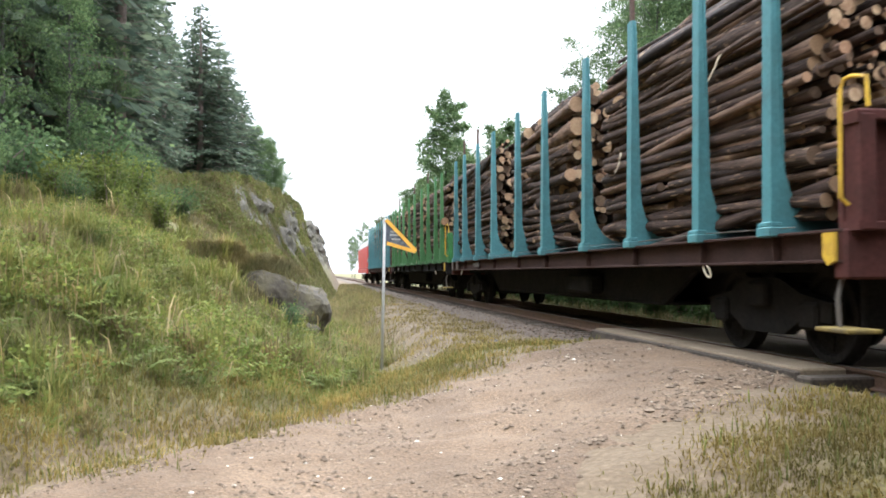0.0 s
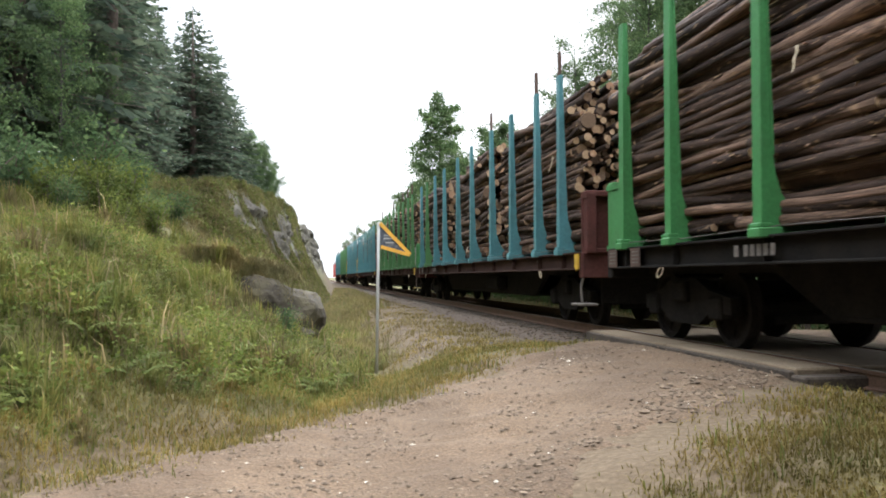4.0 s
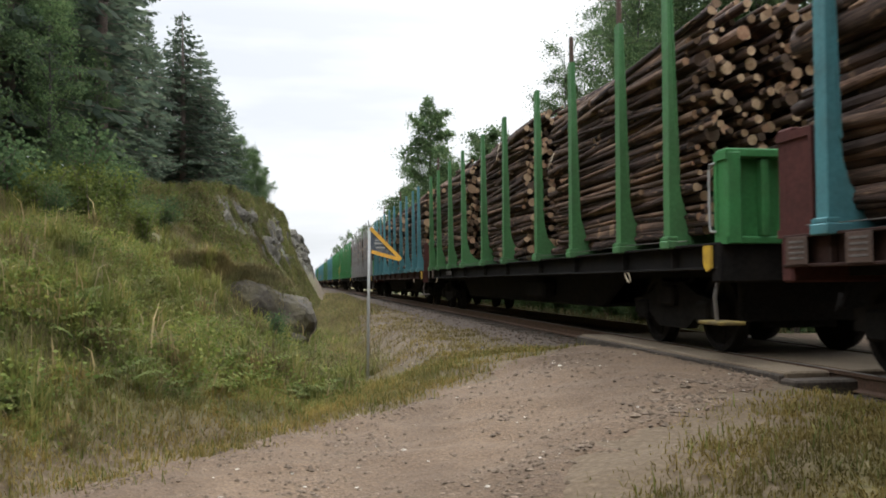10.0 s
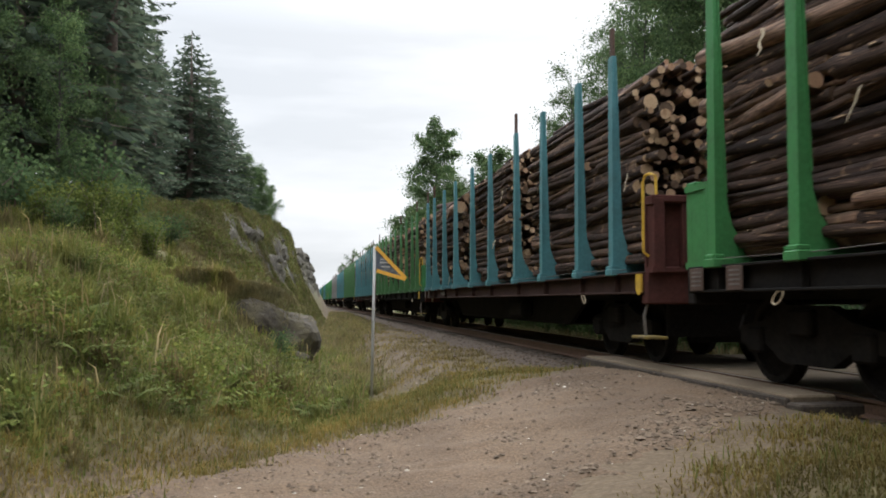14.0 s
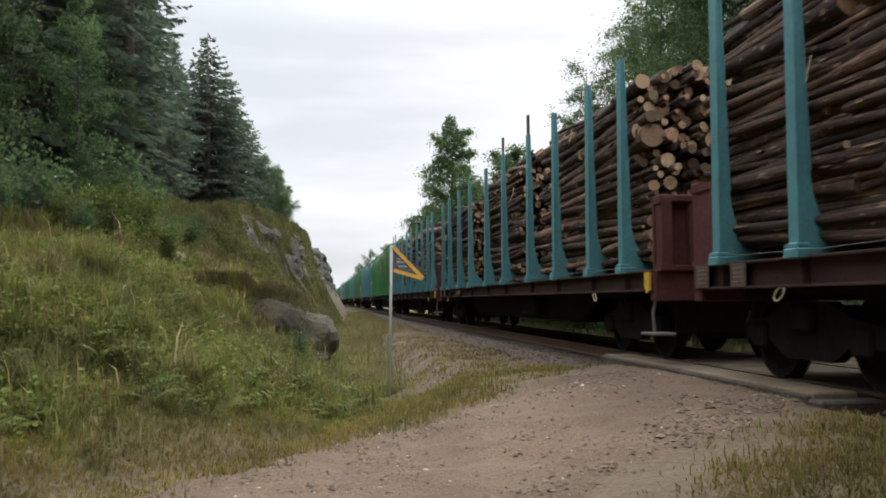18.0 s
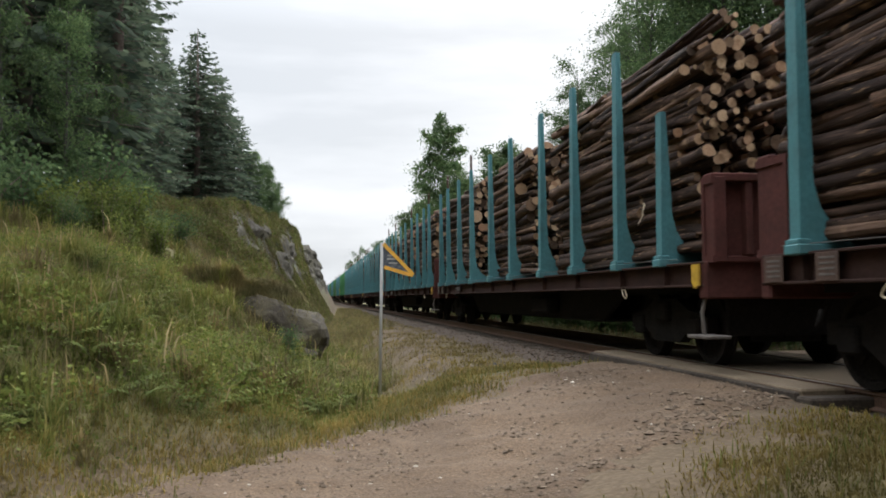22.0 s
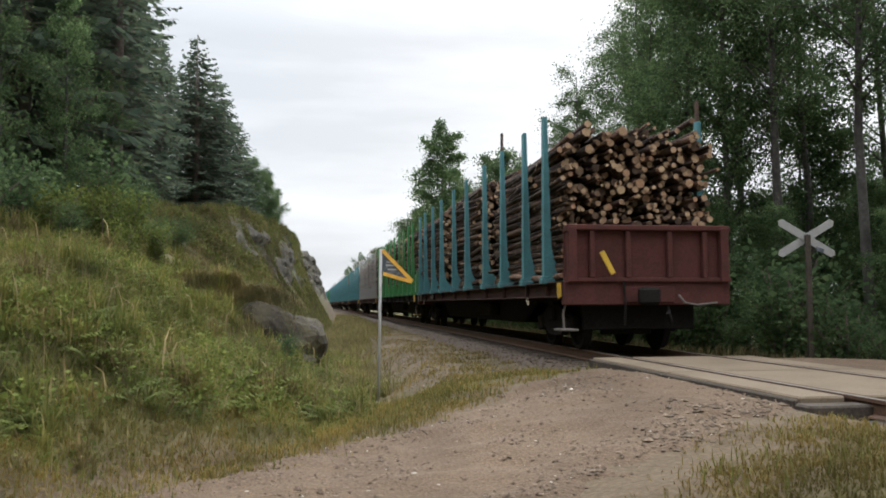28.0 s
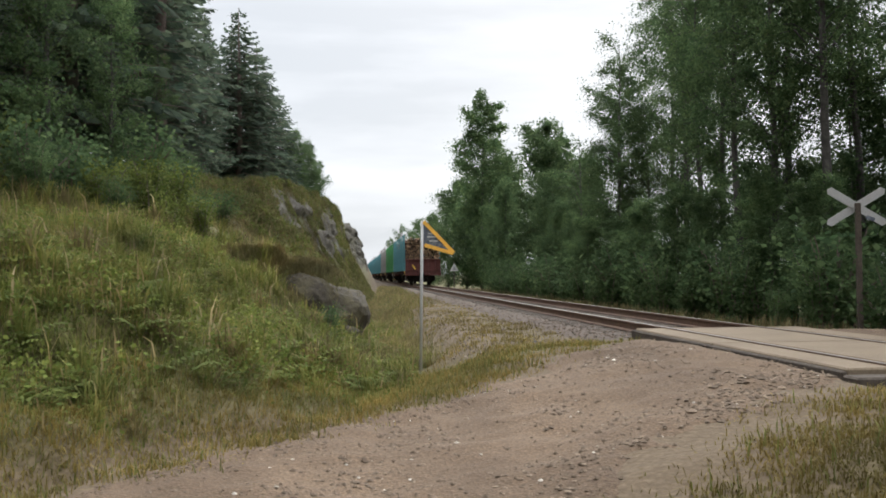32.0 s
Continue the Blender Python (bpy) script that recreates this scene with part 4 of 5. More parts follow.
def strip_mesh(seed):
    """A torn strip of bark hanging from a log."""
    r = random.Random(seed)
    s, x, y, z = Shape(), 0.0, 0.0, 0.0
    rows = []
    for i in range(6):
        w = 0.022 * (1 - 0.12 * i) * r.uniform(0.7, 1.3)
        rows.append(((x, y - w, z), (x + 0.004, y + w, z - 0.004), (x - 0.006, y + w, z - 0.002), (x - 0.008, y - w, z)))
        x, y, z = x - r.uniform(0.0, 0.025), y + r.uniform(-0.05, 0.06), z - r.uniform(0.035, 0.075)
    vs = [p for row in rows for p in row]
    fs = [(i * 4 + k, i * 4 + (k + 1) % 4, i * 4 + 4 + (k + 1) % 4, i * 4 + 4 + k) for i in range(5) for k in range(4)] + [(3, 2, 1, 0), (20, 21, 22, 23)]
    return s.add(vs, fs).mesh("bark_strip", "rope")


THICK = (0.58, 0.68, 0.54, 0.8, 0.47, 0.96)      # how thick the logs are, stack by stack; the last two are very thin and very thick


def stack_plan(length, seed, thick):
    """Where the logs of one stack lie: the joined core, and the outer logs as (x, z, radius, shift)."""
    r = random.Random(seed)
    core, outer, z = Shape(), [], 0.0
    top = r.uniform(2.72, 3.0)
    while z < top:
        half = 1.47 if z < top - 0.35 else 1.47 - (z - top + 0.35) * 1.2
        rowr = r.uniform(0.075, 0.12) * thick
        x, first = -half, True
        while x < half:
            rad = min(max(r.gauss(rowr, 0.34 * rowr), 0.03), 0.145)
            if r.random() < 0.07:
                x += r.uniform(0.03, 0.14)
            cx, cz = x + rad, z + rowr + r.uniform(-0.03, 0.03)
            if first or (z > top - 0.25 and r.random() < 0.3):
                outer.append((cx, cz, rad, r.gauss(0, 0.16)))
            else:
                y0, tilt, e = r.gauss(0, 0.14), r.uniform(-0.05, 0.05), length / 2
                cut0, cut1 = (r.random() ** 1.6) * 0.9, (r.random() ** 1.6) * 0.9
                core.tube([(cx - tilt, y0 - e + cut0, cz + r.uniform(-0.04, 0.04)), (cx, y0, cz + r.uniform(-0.02, 0.02)), (cx + tilt, y0 + e - cut1, cz + r.uniform(-0.03, 0.03))],
                          [rad * 1.05, rad, rad * 0.93], 10, 0, True, 1)
            first = False
            x += rad * 1.97
        z += rowr * 1.9
    return core.mesh("inner_timber", "bark", "cut"), outer


LOGS = {L: [log_mesh(L, 100 + i + int(L * 10), bend=1.0 if i < 6 else 0.3) for i in range(10)] for L in (6.2, 4.8)}      # the last four are straighter, for short pieces
STRIPS = [strip_mesh(500 + i) for i in range(5)]
STACKS = {L: [stack_plan(L, 300 + i + int(L * 10), THICK[i]) for i in range(6)] for L in (6.2, 4.8)}


def log_stack(length, variant, seed):
    """A stack of logs, origin on the wagon's bolsters under its middle."""
    r = random.Random(seed)
    core, outer = STACKS[length][variant]
    st = thing("log_stack", f"stack of stripped-bark pine logs about {'six' if length > 5 else 'five'} metres long", "timber", "log stacks on the wagons")
    tagged(part("inner_timber", core, st, pose(0, 0, 0)), kind="stuff")
    def lay(x, y, z, rad, cut):
        ob = part("log", r.choice(LOGS[length][:7] if cut > 0.75 else LOGS[length][6:]), st)
        ob.matrix_local = (pose(x, y, z, r.gauss(0, 0.9 + 0.9 / cut), 0, r.gauss(0, 0.6 + 0.6 / cut) + (180 if r.random() < 0.5 else 0))
                           @ Matrix.Rotation(r.random() * 6.28, 4, "Y") @ Matrix.Diagonal((rad, cut, rad, 1)))
    for x, z, rad, dy in outer:
        fate = r.random()
        if fate < 0.3:
            # two shorter logs end to end, their sawn faces showing
            a, gap = r.uniform(0.3, 0.62), r.uniform(0.03, 0.14)
            lay(x + 0.05, dy - (1 - a) * length / 2, z, rad, a)
            lay(x + r.uniform(0.04, 0.12), dy + (a + gap) * length / 2, z + r.uniform(-0.02, 0.02), rad * r.uniform(0.75, 1.15), 1 - a - gap)
        else:
            cut = r.uniform(0.5, 0.88) if fate < 0.55 else r.uniform(0.92, 1.05)
            lay(x + r.uniform(0.03, 0.09), dy + r.choice((-1, 1)) * max(0, 0.9 - cut) * length / 2, z, rad, cut)
    for x, z, rad, dy in r.sample(outer, min(2, len(outer))):
        part("bark_strip", r.choice(STRIPS), st, pose(x - rad - 0.02, r.uniform(-0.45, 0.45) * length, z + rad * 0.4, 0, 0, r.uniform(-25, 25)), "pale torn strip of bark")
    return st


# paint, end walls, sills, handrail, a stake of another colour; from the locomotive to the last wagon
TRAIN = [
    ("blue", "oxide", "sill", False, None), ("olive", "green", "dark", True, None), ("blue", "oxide", "sill", True, None),
    ("blue", "oxide", "sill", False, None), ("olive", "green", "sill", False, None), ("blue", "oxide", "sill", False, (8, -1)),
    ("green", "green", "dark", True, None), ("green", "green", "dark", False, None), ("grey", "green", "dark", False, None),
    ("blue", "oxide", "sill", False, None), ("olive", "green", "dark", False, None), ("blue", "oxide", "sill", False, None),
    ("olive", "green", "dark", True, None), ("blue", "oxide", "sill", True, None), ("green", "green", "dark", False, None),
    ("blue", "oxide", "sill", False, None), ("blue", "oxide", "sill", False, None), ("blue", "oxide", "sill", False, None),
    ("blue", "oxide", "sill", False, None), ("blue", "oxide", "sill", False, None, (0, -1)), ("blue", "oxide", "sill", False, None),
    ("grey", "oxide", "sill", False, None), ("green", "green", "dark", False, None), ("blue", "oxide", "sill", False, None),
]


def travelled(t):
    """Metres that the train has gone at t seconds; it slows a little."""
    surge = float(np.interp(t, [0, 3, 4.5, 5.5, 6.5, 7, 8, 9, 12, 13, 14, 15, 17, 18, 19, 22, 23, 24, 25, 25.5, 26.5], [-0.05, 0.29, 0.6, 0.8, 0.75, 0.4, -0.05, 0.05, 0.2, 0, 0.02, 0.15, 0.1, 0.05, 0.1, -0.03, 0.02, 0, -0.15, 0.2, 0]))
    return 18.684 * t - 0.0455 * t * t - 0.00034 * t ** 3 + 0.6 * float(step(25.3, 28.0, t)) + surge


# stacks of thin (4) and of very thick (5) logs: wagon, and rear, middle or front stack
KIND_OF_LOG = {(3, 0): 5, (3, 1): 5, (3, 2): 5, (20, 0): 5, (20, 1): 5, (8, 0): 4, (10, 0): 4, (15, 0): 5, (15, 1): 5, (15, 2): 3, (16, 2): 4, (18, 2): 4, (18, 1): 3, (18, 0): 3,
               (23, 0): 4, (23, 1): 4, (12, 1): 3, (12, 0): 2}
MOVERS = []          # (thing, x, y at the start, z)
for i, spec in enumerate(TRAIN):
    k = i - 1
    y0 = 6.37 - PITCH * (k - 1) + (0.4 if k == 22 else 0.0)
    MOVERS.append((wagon(*spec), TRACK_X + 0.1, y0, 0.0))
    rr = random.Random(900 + i)
    for k, (length, mid) in enumerate(((6.2, 4.05), (4.8, PITCH / 2), (6.2, PITCH - 4.05))):
        st = log_stack(length, KIND_OF_LOG.get((i, k), rr.randrange(4)), 1000 + i * 10 + int(mid))
        MOVERS.append((st, TRACK_X + 0.1, y0 + mid + rr.uniform(-0.12, 0.12), FLOOR + 0.12))

last = MOVERS[-4][0]
part("lever", Shape().box(-0.05, -0.03, 0, 0.05, 0.0, 0.46, 0.01).mesh("lever", "yellow"), last, pose(-0.72, 0.24, 1.42, 0, -28, 0), "tilted yellow lever on the rear wall")
part("hose", Shape().tube([(0.55, 0.3, 1.05), (0.62, 0.2, 0.9), (0.85, 0.2, 0.86), (1.3, 0.3, 0.9)], 0.02, 8).mesh("hose", "faded"), last, label="pale hanging hose")
part("pipe", Shape().tube([(-0.5, 0.3, 1.3), (-0.5, 0.22, 0.9), (-0.5, 0.26, 0.5)], 0.022, 8).mesh("pipe", "dark"), last)

# an engine at the head, seen far off for a moment
loco = thing("locomotive", "red diesel locomotive with a pale roof heading the train", "locomotive")
lb = Shape().box(-1.5, 0.6, 1.3, 1.5, 16.4, 3.3, 0.08).box(-1.55, 0.5, 0.9, 1.55, 16.5, 1.3, 0.03)
part("body", lb.mesh("body", "locored"), loco)
part("roof", Shape().prism([(-1.5, 3.3), (-1.3, 3.9), (-0.8, 4.2), (0.8, 4.2), (1.3, 3.9), (1.5, 3.3)], 0.7, 16.3).mesh("roof", "white"), loco, label="pale roof")
for at in (pose(0, 0.59, 0), pose(0, 16.41, 0, 0, 0, 180)):
    part("windscreen", Shape().box(-1.2, -0.03, 2.5, 1.2, 0.02, 3.15, 0.02).mesh("windscreen", "glass"), loco, at)
    part("stripe", Shape().box(-1.5, -0.03, 1.9, 1.5, 0.01, 2.2, 0.01).mesh("stripe", "white"), loco, at, "white stripe")
    part("coupler", once("coupler", coupler_mesh), loco, at @ pose(0, -0.6, 0))
for y in (4.0, 13.0):
    bg = part("bogie", once("bogie", bogie_mesh), loco, pose(0, y, 0))
    for dy in (-0.925, 0.925):
        WHEELS[dy].append(part("wheelset", once("wheelset", wheelset_mesh), bg, pose(0, dy, 0.475)))
MOVERS.append((loco, TRACK_X, 6.37 + 3 * PITCH, 0.0))


# ---- trees ----
def leaf_quads(c, size, r, flat=0.0, long=1.5):
    """Diamond leaves at the points c (n x 3): vertices and faces."""
    n = len(c)
    a = r.normal(size=(n, 3))
    a[:, 2] *= 1 - flat
    a /= np.linalg.norm(a, axis=1)[:, None] + 1e-9
    b = np.cross(a, r.normal(size=(n, 3)))
    b /= np.linalg.norm(b, axis=1)[:, None] + 1e-9
    s = size * (0.6 + 0.8 * r.random((n, 1)))
    v = np.stack([c - a * s * long / 2, c + b * s / 2, c + a * s * long / 2, c - b * s / 2], 1).reshape(-1, 3)
    return v, np.arange(4 * n).reshape(n, 4)


def birch(h, spread, leaves, seed, bottom=0.22, size=0.13, lean=0.0, mat="birchleaf", bark="birchbark", blunt=0.28, fill=0.0):
    """A broad-leaved tree with a slender trunk, rising limbs and hanging twigs."""
    r, q = np.random.default_rng(seed), random.Random(seed)
    t = thing("birch_tree", "birch tree with a slender trunk and loose green crown", "tree", "birches beside the track")
    wood = Shape()
    bend = [(q.uniform(-0.15, 0.15) * h * 0.05, q.uniform(-0.15, 0.15) * h * 0.05) for _ in range(6)]
    tp = [(lean * h * (i / 6) + sum(b[0] for b in bend[:i]), sum(b[1] for b in bend[:i]), -0.3 + (h * 0.97 + 0.3) * i / 6) for i in range(7)]
    r0 = h * 0.0078 + 0.015
    wood.tube(tp, [r0 * (1 - 0.9 * i / 6) for i in range(7)], 9)
    pts = []
    limbs = int(22 + h * 1.6)
    for i in range(limbs):
        u = bottom + (0.97 - bottom) * (i + q.random()) / limbs
        k = min(int(u * 6), 5)
        p0 = Vector(tp[k]).lerp(Vector(tp[k + 1]), u * 6 - k)
        w = (u - bottom) / (1 - bottom)
        reach = spread * (blunt + 1.1 * w ** 0.5 * (1 - w) ** 0.75 + 0.06) * q.uniform(0.65, 1.25)
        az = q.random() * 6.28
        d = Vector((math.cos(az), math.sin(az), 0))
        p1 = p0 + d * reach * 0.55 + Vector((0, 0, reach * q.uniform(0.35, 0.8)))
        p2 = p0 + d * reach + Vector((0, 0, reach * q.uniform(0.2, 0.75)))
        wood.tube([p0, p1, p2], [r0 * 0.32 * (1 - u * 0.7), r0 * 0.18 * (1 - u * 0.6), 0.006], 5)
        share = int(leaves / limbs * (0.1 + 1.25 * reach / spread))
        s = r.random(share) ** 0.6
        a, b, c = np.array(p0), np.array(p1), np.array(p2)
        line = (1 - s)[:, None] ** 2 * a + (2 * s * (1 - s))[:, None] * b + (s ** 2)[:, None] * c
        twigs = r.normal(size=(max(share // 14, 1), 3)) * (0.10 + 0.16 * reach)
        twigs[:, 2] -= np.abs(r.normal(size=len(twigs))) * 0.22 * reach
        which = r.integers(0, len(twigs), share)
        hang = r.random(share)[:, None] * twigs[which]
        pts.append(line + hang + r.normal(size=(share, 3)) * 0.07)
    if fill:
        n = int(leaves * fill)
        w = r.random(n) ** 1.1
        puff = 0.75 + 0.5 * vnoise(w * 9, r.integers(0, 7, n) * 1.0, seed)
        rad = spread * (blunt * 0.7 + 1.0 * w ** 0.5 * (1 - w) ** 0.75) * puff * r.random(n) ** 0.4
        az = r.random(n) * 6.283
        u = bottom + (1.02 - bottom) * w
        pts.append(np.stack([lean * h * u + rad * np.cos(az), rad * np.sin(az), u * h - 0.15 * rad + r.normal(size=n) * 0.2], 1))
    v, f = leaf_quads(np.concatenate(pts), size, r)
    part("trunk", wood.mesh("trunk", bark, smooth=True), t)
    part("crown", raw_mesh("crown", v, f, mat), t)
    return t


def spruce(h, radius, seed, bottom=0.08, dense=1.0):
    """A conifer with drooping whorls of needle sprays."""
    r, q = np.random.default_rng(seed), random.Random(seed)
    t = thing("spruce_tree", "dark green spruce with drooping branches", "tree", "conifers on the bank")
    wood = Shape().tube([(0, 0, -0.4), (0.03, 0, h * 0.4), (0, 0.03, h)], [h * 0.016, h * 0.011, 0.01], 9)
    vs = []
    z = bottom * h
    while z < h * 0.985:
        u = z / h
        L = radius * (1 - u) ** 0.75 * min(1, 0.55 + u * 2.2) + 0.12
        for _ in range(int(5 + 3 * (1 - u))):
            az, ln = q.random() * 6.28, L * q.uniform(0.6, 1.12)
            d, e = np.array([math.cos(az), math.sin(az), 0]), np.array([-math.sin(az), math.cos(az), 0])
            rise, droop = 0.45 * u - 0.05, (0.55 - 0.5 * u) * q.uniform(0.6, 1.3)
            n = max(int(ln / 0.075 * dense), 3)
            s = (np.arange(n) + r.random(n)) / n
            p = np.array([0, 0, z + q.uniform(-0.15, 0.15)]) + d * (s * ln)[:, None]
            p[:, 2] += ln * (rise * s - droop * s ** 1.6 + 0.16 * s ** 4)
            side = np.where(r.random(n) < 0.5, -1, 1)[:, None]
            tw = (0.10 + 0.30 * np.sin(np.clip(s, 0, 1) * 2.6 + 0.4)[:, None] * min(1, ln)) * (0.6 + 0.7 * r.random((n, 1)))
            dirn = d * 0.75 + e * side * (0.3 + 0.8 * r.random((n, 1))) + np.array([0, 0, 1]) * (r.random((n, 1)) * 0.7 - 0.62)
            tip = p + dirn * tw
            wide = np.cross(dirn, r.normal(size=(n, 3)))
            wide *= (0.045 + 0.03 * r.random((n, 1))) / (np.linalg.norm(wide, axis=1)[:, None] + 1e-9)
            midp = p * 0.45 + tip * 0.55
            vs.append(np.stack([p, midp + wide, tip, midp - wide], 1).reshape(-1, 3))
            if ln > 0.8:
                wood.tube([(0, 0, z), tuple(p[n // 2]), tuple(p[-1])], [0.02, 0.012, 0.004], 4, caps=False)
        z += 0.16 + 0.22 * (1 - u) * h / 14
    v = np.concatenate(vs)
    part("trunk", wood.mesh("trunk", "trunk", smooth=True), t)
    part("crown", raw_mesh("crown", v, np.arange(len(v)).reshape(-1, 4), "needles"), t)
    return t


def shrub(h, w, leaves, seed, mat="shrub", size=0.09):
    r, q = np.random.default_rng(seed), random.Random(seed)
    t = thing("shrub", "leafy green shrub growing on the bank", "bush", "shrubs")
    wood, pts = Shape(), []
    for i in range(9):
        az, tilt = q.random() * 6.28, q.uniform(0.15, 0.8)
        tip = Vector((math.cos(az) * w * tilt, math.sin(az) * w * tilt, h * q.uniform(0.6, 1.0)))
        wood.tube([(0, 0, -0.2), tip * 0.5 + Vector((0, 0, h * 0.08)), tip], [0.022, 0.014, 0.004], 5)
        n = leaves // 9
        s = r.random(n)[:, None] ** 0.7
        pts.append(np.array(tip) * s + r.normal(size=(n, 3)) * (0.08 + 0.16 * w * s) * np.array([1, 1, 0.8]))
    c = np.concatenate(pts)
    c[:, 2] = np.abs(c[:, 2])
    v, f = leaf_quads(c, size, r, 0.4)
    part("woody_base", wood.mesh("woody_base", "trunk"), t)
    part("foliage", raw_mesh("foliage", v, f, mat), t)
    return t


def plant(kinds, rows, base, labels=None, wide=1.0):
    """Puts trees in a place: rows of x, y, height; each a turned and scaled copy of one of the kinds."""
    q = random.Random(base)
    for j, (x, y, h) in enumerate(rows):
        src, h0 = kinds[(j * 7 + base) % len(kinds)]
        k = h / h0
        ob = copy_thing(src, pose(x, y, land_z(x, y) - 0.05, 0, 0, q.random() * 360))
        ob.scale = (k * wide * q.uniform(0.92, 1.08), k * wide * q.uniform(0.92, 1.08), k)
        if labels:
            tagged(ob, labels)


def first_of(kinds):
    """The patterns themselves are taken out once their copies stand."""
    for src, _ in kinds:
        for o in (*src.children_recursive, src):
            bpy.data.objects.remove(o)


SPRUCES = [(spruce(14, 2.7, 41), 14), (spruce(12, 2.5, 42), 12), (spruce(9, 2.2, 43, 0.04), 9), (spruce(15, 2.5, 44, 0.2, 0.9), 15)]
plant(SPRUCES, [(-6.6, 30, 17), (-8.6, 27, 18), (-8.2, 33, 17), (-7.4, 36, 16), (-10.5, 24, 17), (-10.8, 30, 19), (-12.5, 27, 18), (-9.5, 38, 16),
                (-13, 22, 17), (-15.5, 25, 18), (-14.5, 32, 19), (-12, 36, 18), (-16, 19, 16), (-18.5, 23, 18), (-18, 29, 18), (-8.4, 43, 12), (-11, 44, 15),
                (-8.6, 52, 10), (-14, 46, 15), (-20, 16, 16), (-12.2, 19, 14), (-7.0, 33.5, 7), (-8.8, 24, 9), (-6.6, 38.5, 8), (-10.2, 21.5, 8)], 3)
plant(SPRUCES[2:3], [(-5.9, 45, 9.6), (-6.6, 47, 9.2), (-5.3, 47.5, 8.6), (-5.0, 50, 7.6), (-4.5, 53, 6.8), (-6.2, 53, 8.0), (-5.6, 56, 6.6)], 8, wide=1.3)
BIRCHES = [(birch(16, 2.7, 33000, 61, 0.3, 0.054), 16), (birch(15, 2.3, 30000, 62, 0.36, 0.054), 15), (birch(13, 2.2, 34000, 63, 0.2, 0.052), 13), (birch(17, 2.8, 32000, 64, 0.4, 0.054), 17)]
plant(BIRCHES, [(14.3, 36.5, 14.5), (13.5, 33.5, 15.5), (13.0, 30.5, 15), (12.9, 28.5, 16), (12.4, 26, 16.5), (12.6, 23.4, 17), (12.5, 21.2, 17),
                (11.7, 22.7, 16.5), (13.0, 18.2, 17), (15.6, 17.4, 17), (14.3, 22.6, 16), (17.2, 23.4, 16)], 5)
plant(BIRCHES, [(13.6, 80, 14), (13.5, 90, 13), (12, 120, 11), (9.8, 135, 10), (11.5, 150, 12), (9.4, 172, 12), (12.5, 190, 12), (9.2, 215, 11), (11, 240, 12), (15.5, 66, 12), (16, 84, 14)], 9)
YOUNG = [(birch(10, 2.5, 32000, 71, 0.05, 0.066, fill=0.4), 10), (birch(8, 1.9, 24000, 72, 0.05, 0.062, fill=0.4), 8)]
TALL = [(birch(18.5, 4.5, 44000, 73, 0.05, 0.12, blunt=0.08, fill=0.28), 18.5), (birch(12, 3.7, 34000, 74, 0.05, 0.1, blunt=0.15, fill=0.28), 12)]
plant(TALL[:1], [(11.4, 75, 17.5), (14.2, 77, 12.0)], 3, "tall pointed birch standing beside the track", 1.15)
plant(TALL[1:], [(12.9, 55, 11.3), (14.6, 60, 9.6), (11.2, 84, 11)], 3, "rounded birch with dense foliage", 1.3)
plant(YOUNG, [(12.0, 50, 7.5), (11.4, 46, 5.5), (11.0, 42, 4.5), (11.2, 62, 8.4), (11, 68, 7), (13.4, 47, 8), (10.6, 95, 10), (10.4, 112, 9.5)], 2,
      "dense birch with leaves down to the ground")
plant(YOUNG, [(10.6, 38, 4.0), (10.7, 34, 3.8), (10.9, 31, 4.2), (11.0, 28, 4.4), (11.0, 25.0, 4.0), (11.2, 22, 4.2), (11.4, 19.5, 3.8), (12.8, 31, 4.6), (13, 23, 4.5), (13.2, 27, 4.6),
              (16, 26, 5), (14.6, 23.5, 7.5), (14, 19.5, 4.4), (12.6, 36.5, 4.6), (15, 30, 5), (15.5, 21, 4.4), (13.2, 17, 3.6), (16.4, 34, 5), (15.2, 16.2, 4), (17.2, 18.5, 4.6), (18.6, 21.5, 5), (17.4, 24.5, 5), (19, 27, 5.4), (16.2, 14.4, 3.6), (20, 17.5, 5)], 12, "young birch with leaves down to the ground", 1.25)
# unseen spruces added beside and behind the camera to shade the train; birches beyond the track
plant(SPRUCES, [(-9.6 - (i * 3) % 4 * 0.5, 5 - 3.4 * i, 15 + (i * 7) % 4) for i in range(9)], 23)
plant(SPRUCES, [(-12 - 4 * (i % 3) - 0.6 * (i % 5), 13 - 3.1 * i, 16 + (i * 5) % 4) for i in range(15)]
      + [(-7.5 + 2.6 * i, -17 - (i * 7) % 5, 15 + (i * 3) % 4) for i in range(5)], 21)
plant(BIRCHES, [(12.5 + (i * 5) % 4, 12 - 3.4 * i, 14 + (i * 3) % 4) for i in range(9)], 22)
SLIM = [(birch(10, 1.7, 13000, 75, 0.16, 0.06), 10), (birch(8, 1.4, 10000, 76, 0.12, 0.056), 8)]
plant(SLIM, [(-7.2, 21, 9.5), (-6.4, 23.5, 6.5), (-8.0, 19.5, 10), (-9.6, 20.5, 9), (-7.0, 26, 6.5), (-10.5, 17.5, 8.5), (-6.2, 27.5, 4.5)], 4, "slim young birch at the forest's edge")
plant(YOUNG, [(-3.7, 55, 5.4), (-3.0, 56.5, 4.6), (-2.5, 60, 3.6), (-4.4, 58, 5.2)], 4, "young birch above the rock cutting")
SHRUBS = [(shrub(1.6, 0.7, 1500, 81, "shrub", 0.06), 1.6), (shrub(2.2, 0.9, 2800, 82, "birchleaf", 0.052), 2.2), (shrub(1.2, 0.8, 1600, 83, "birchleaf", 0.05), 1.2)]
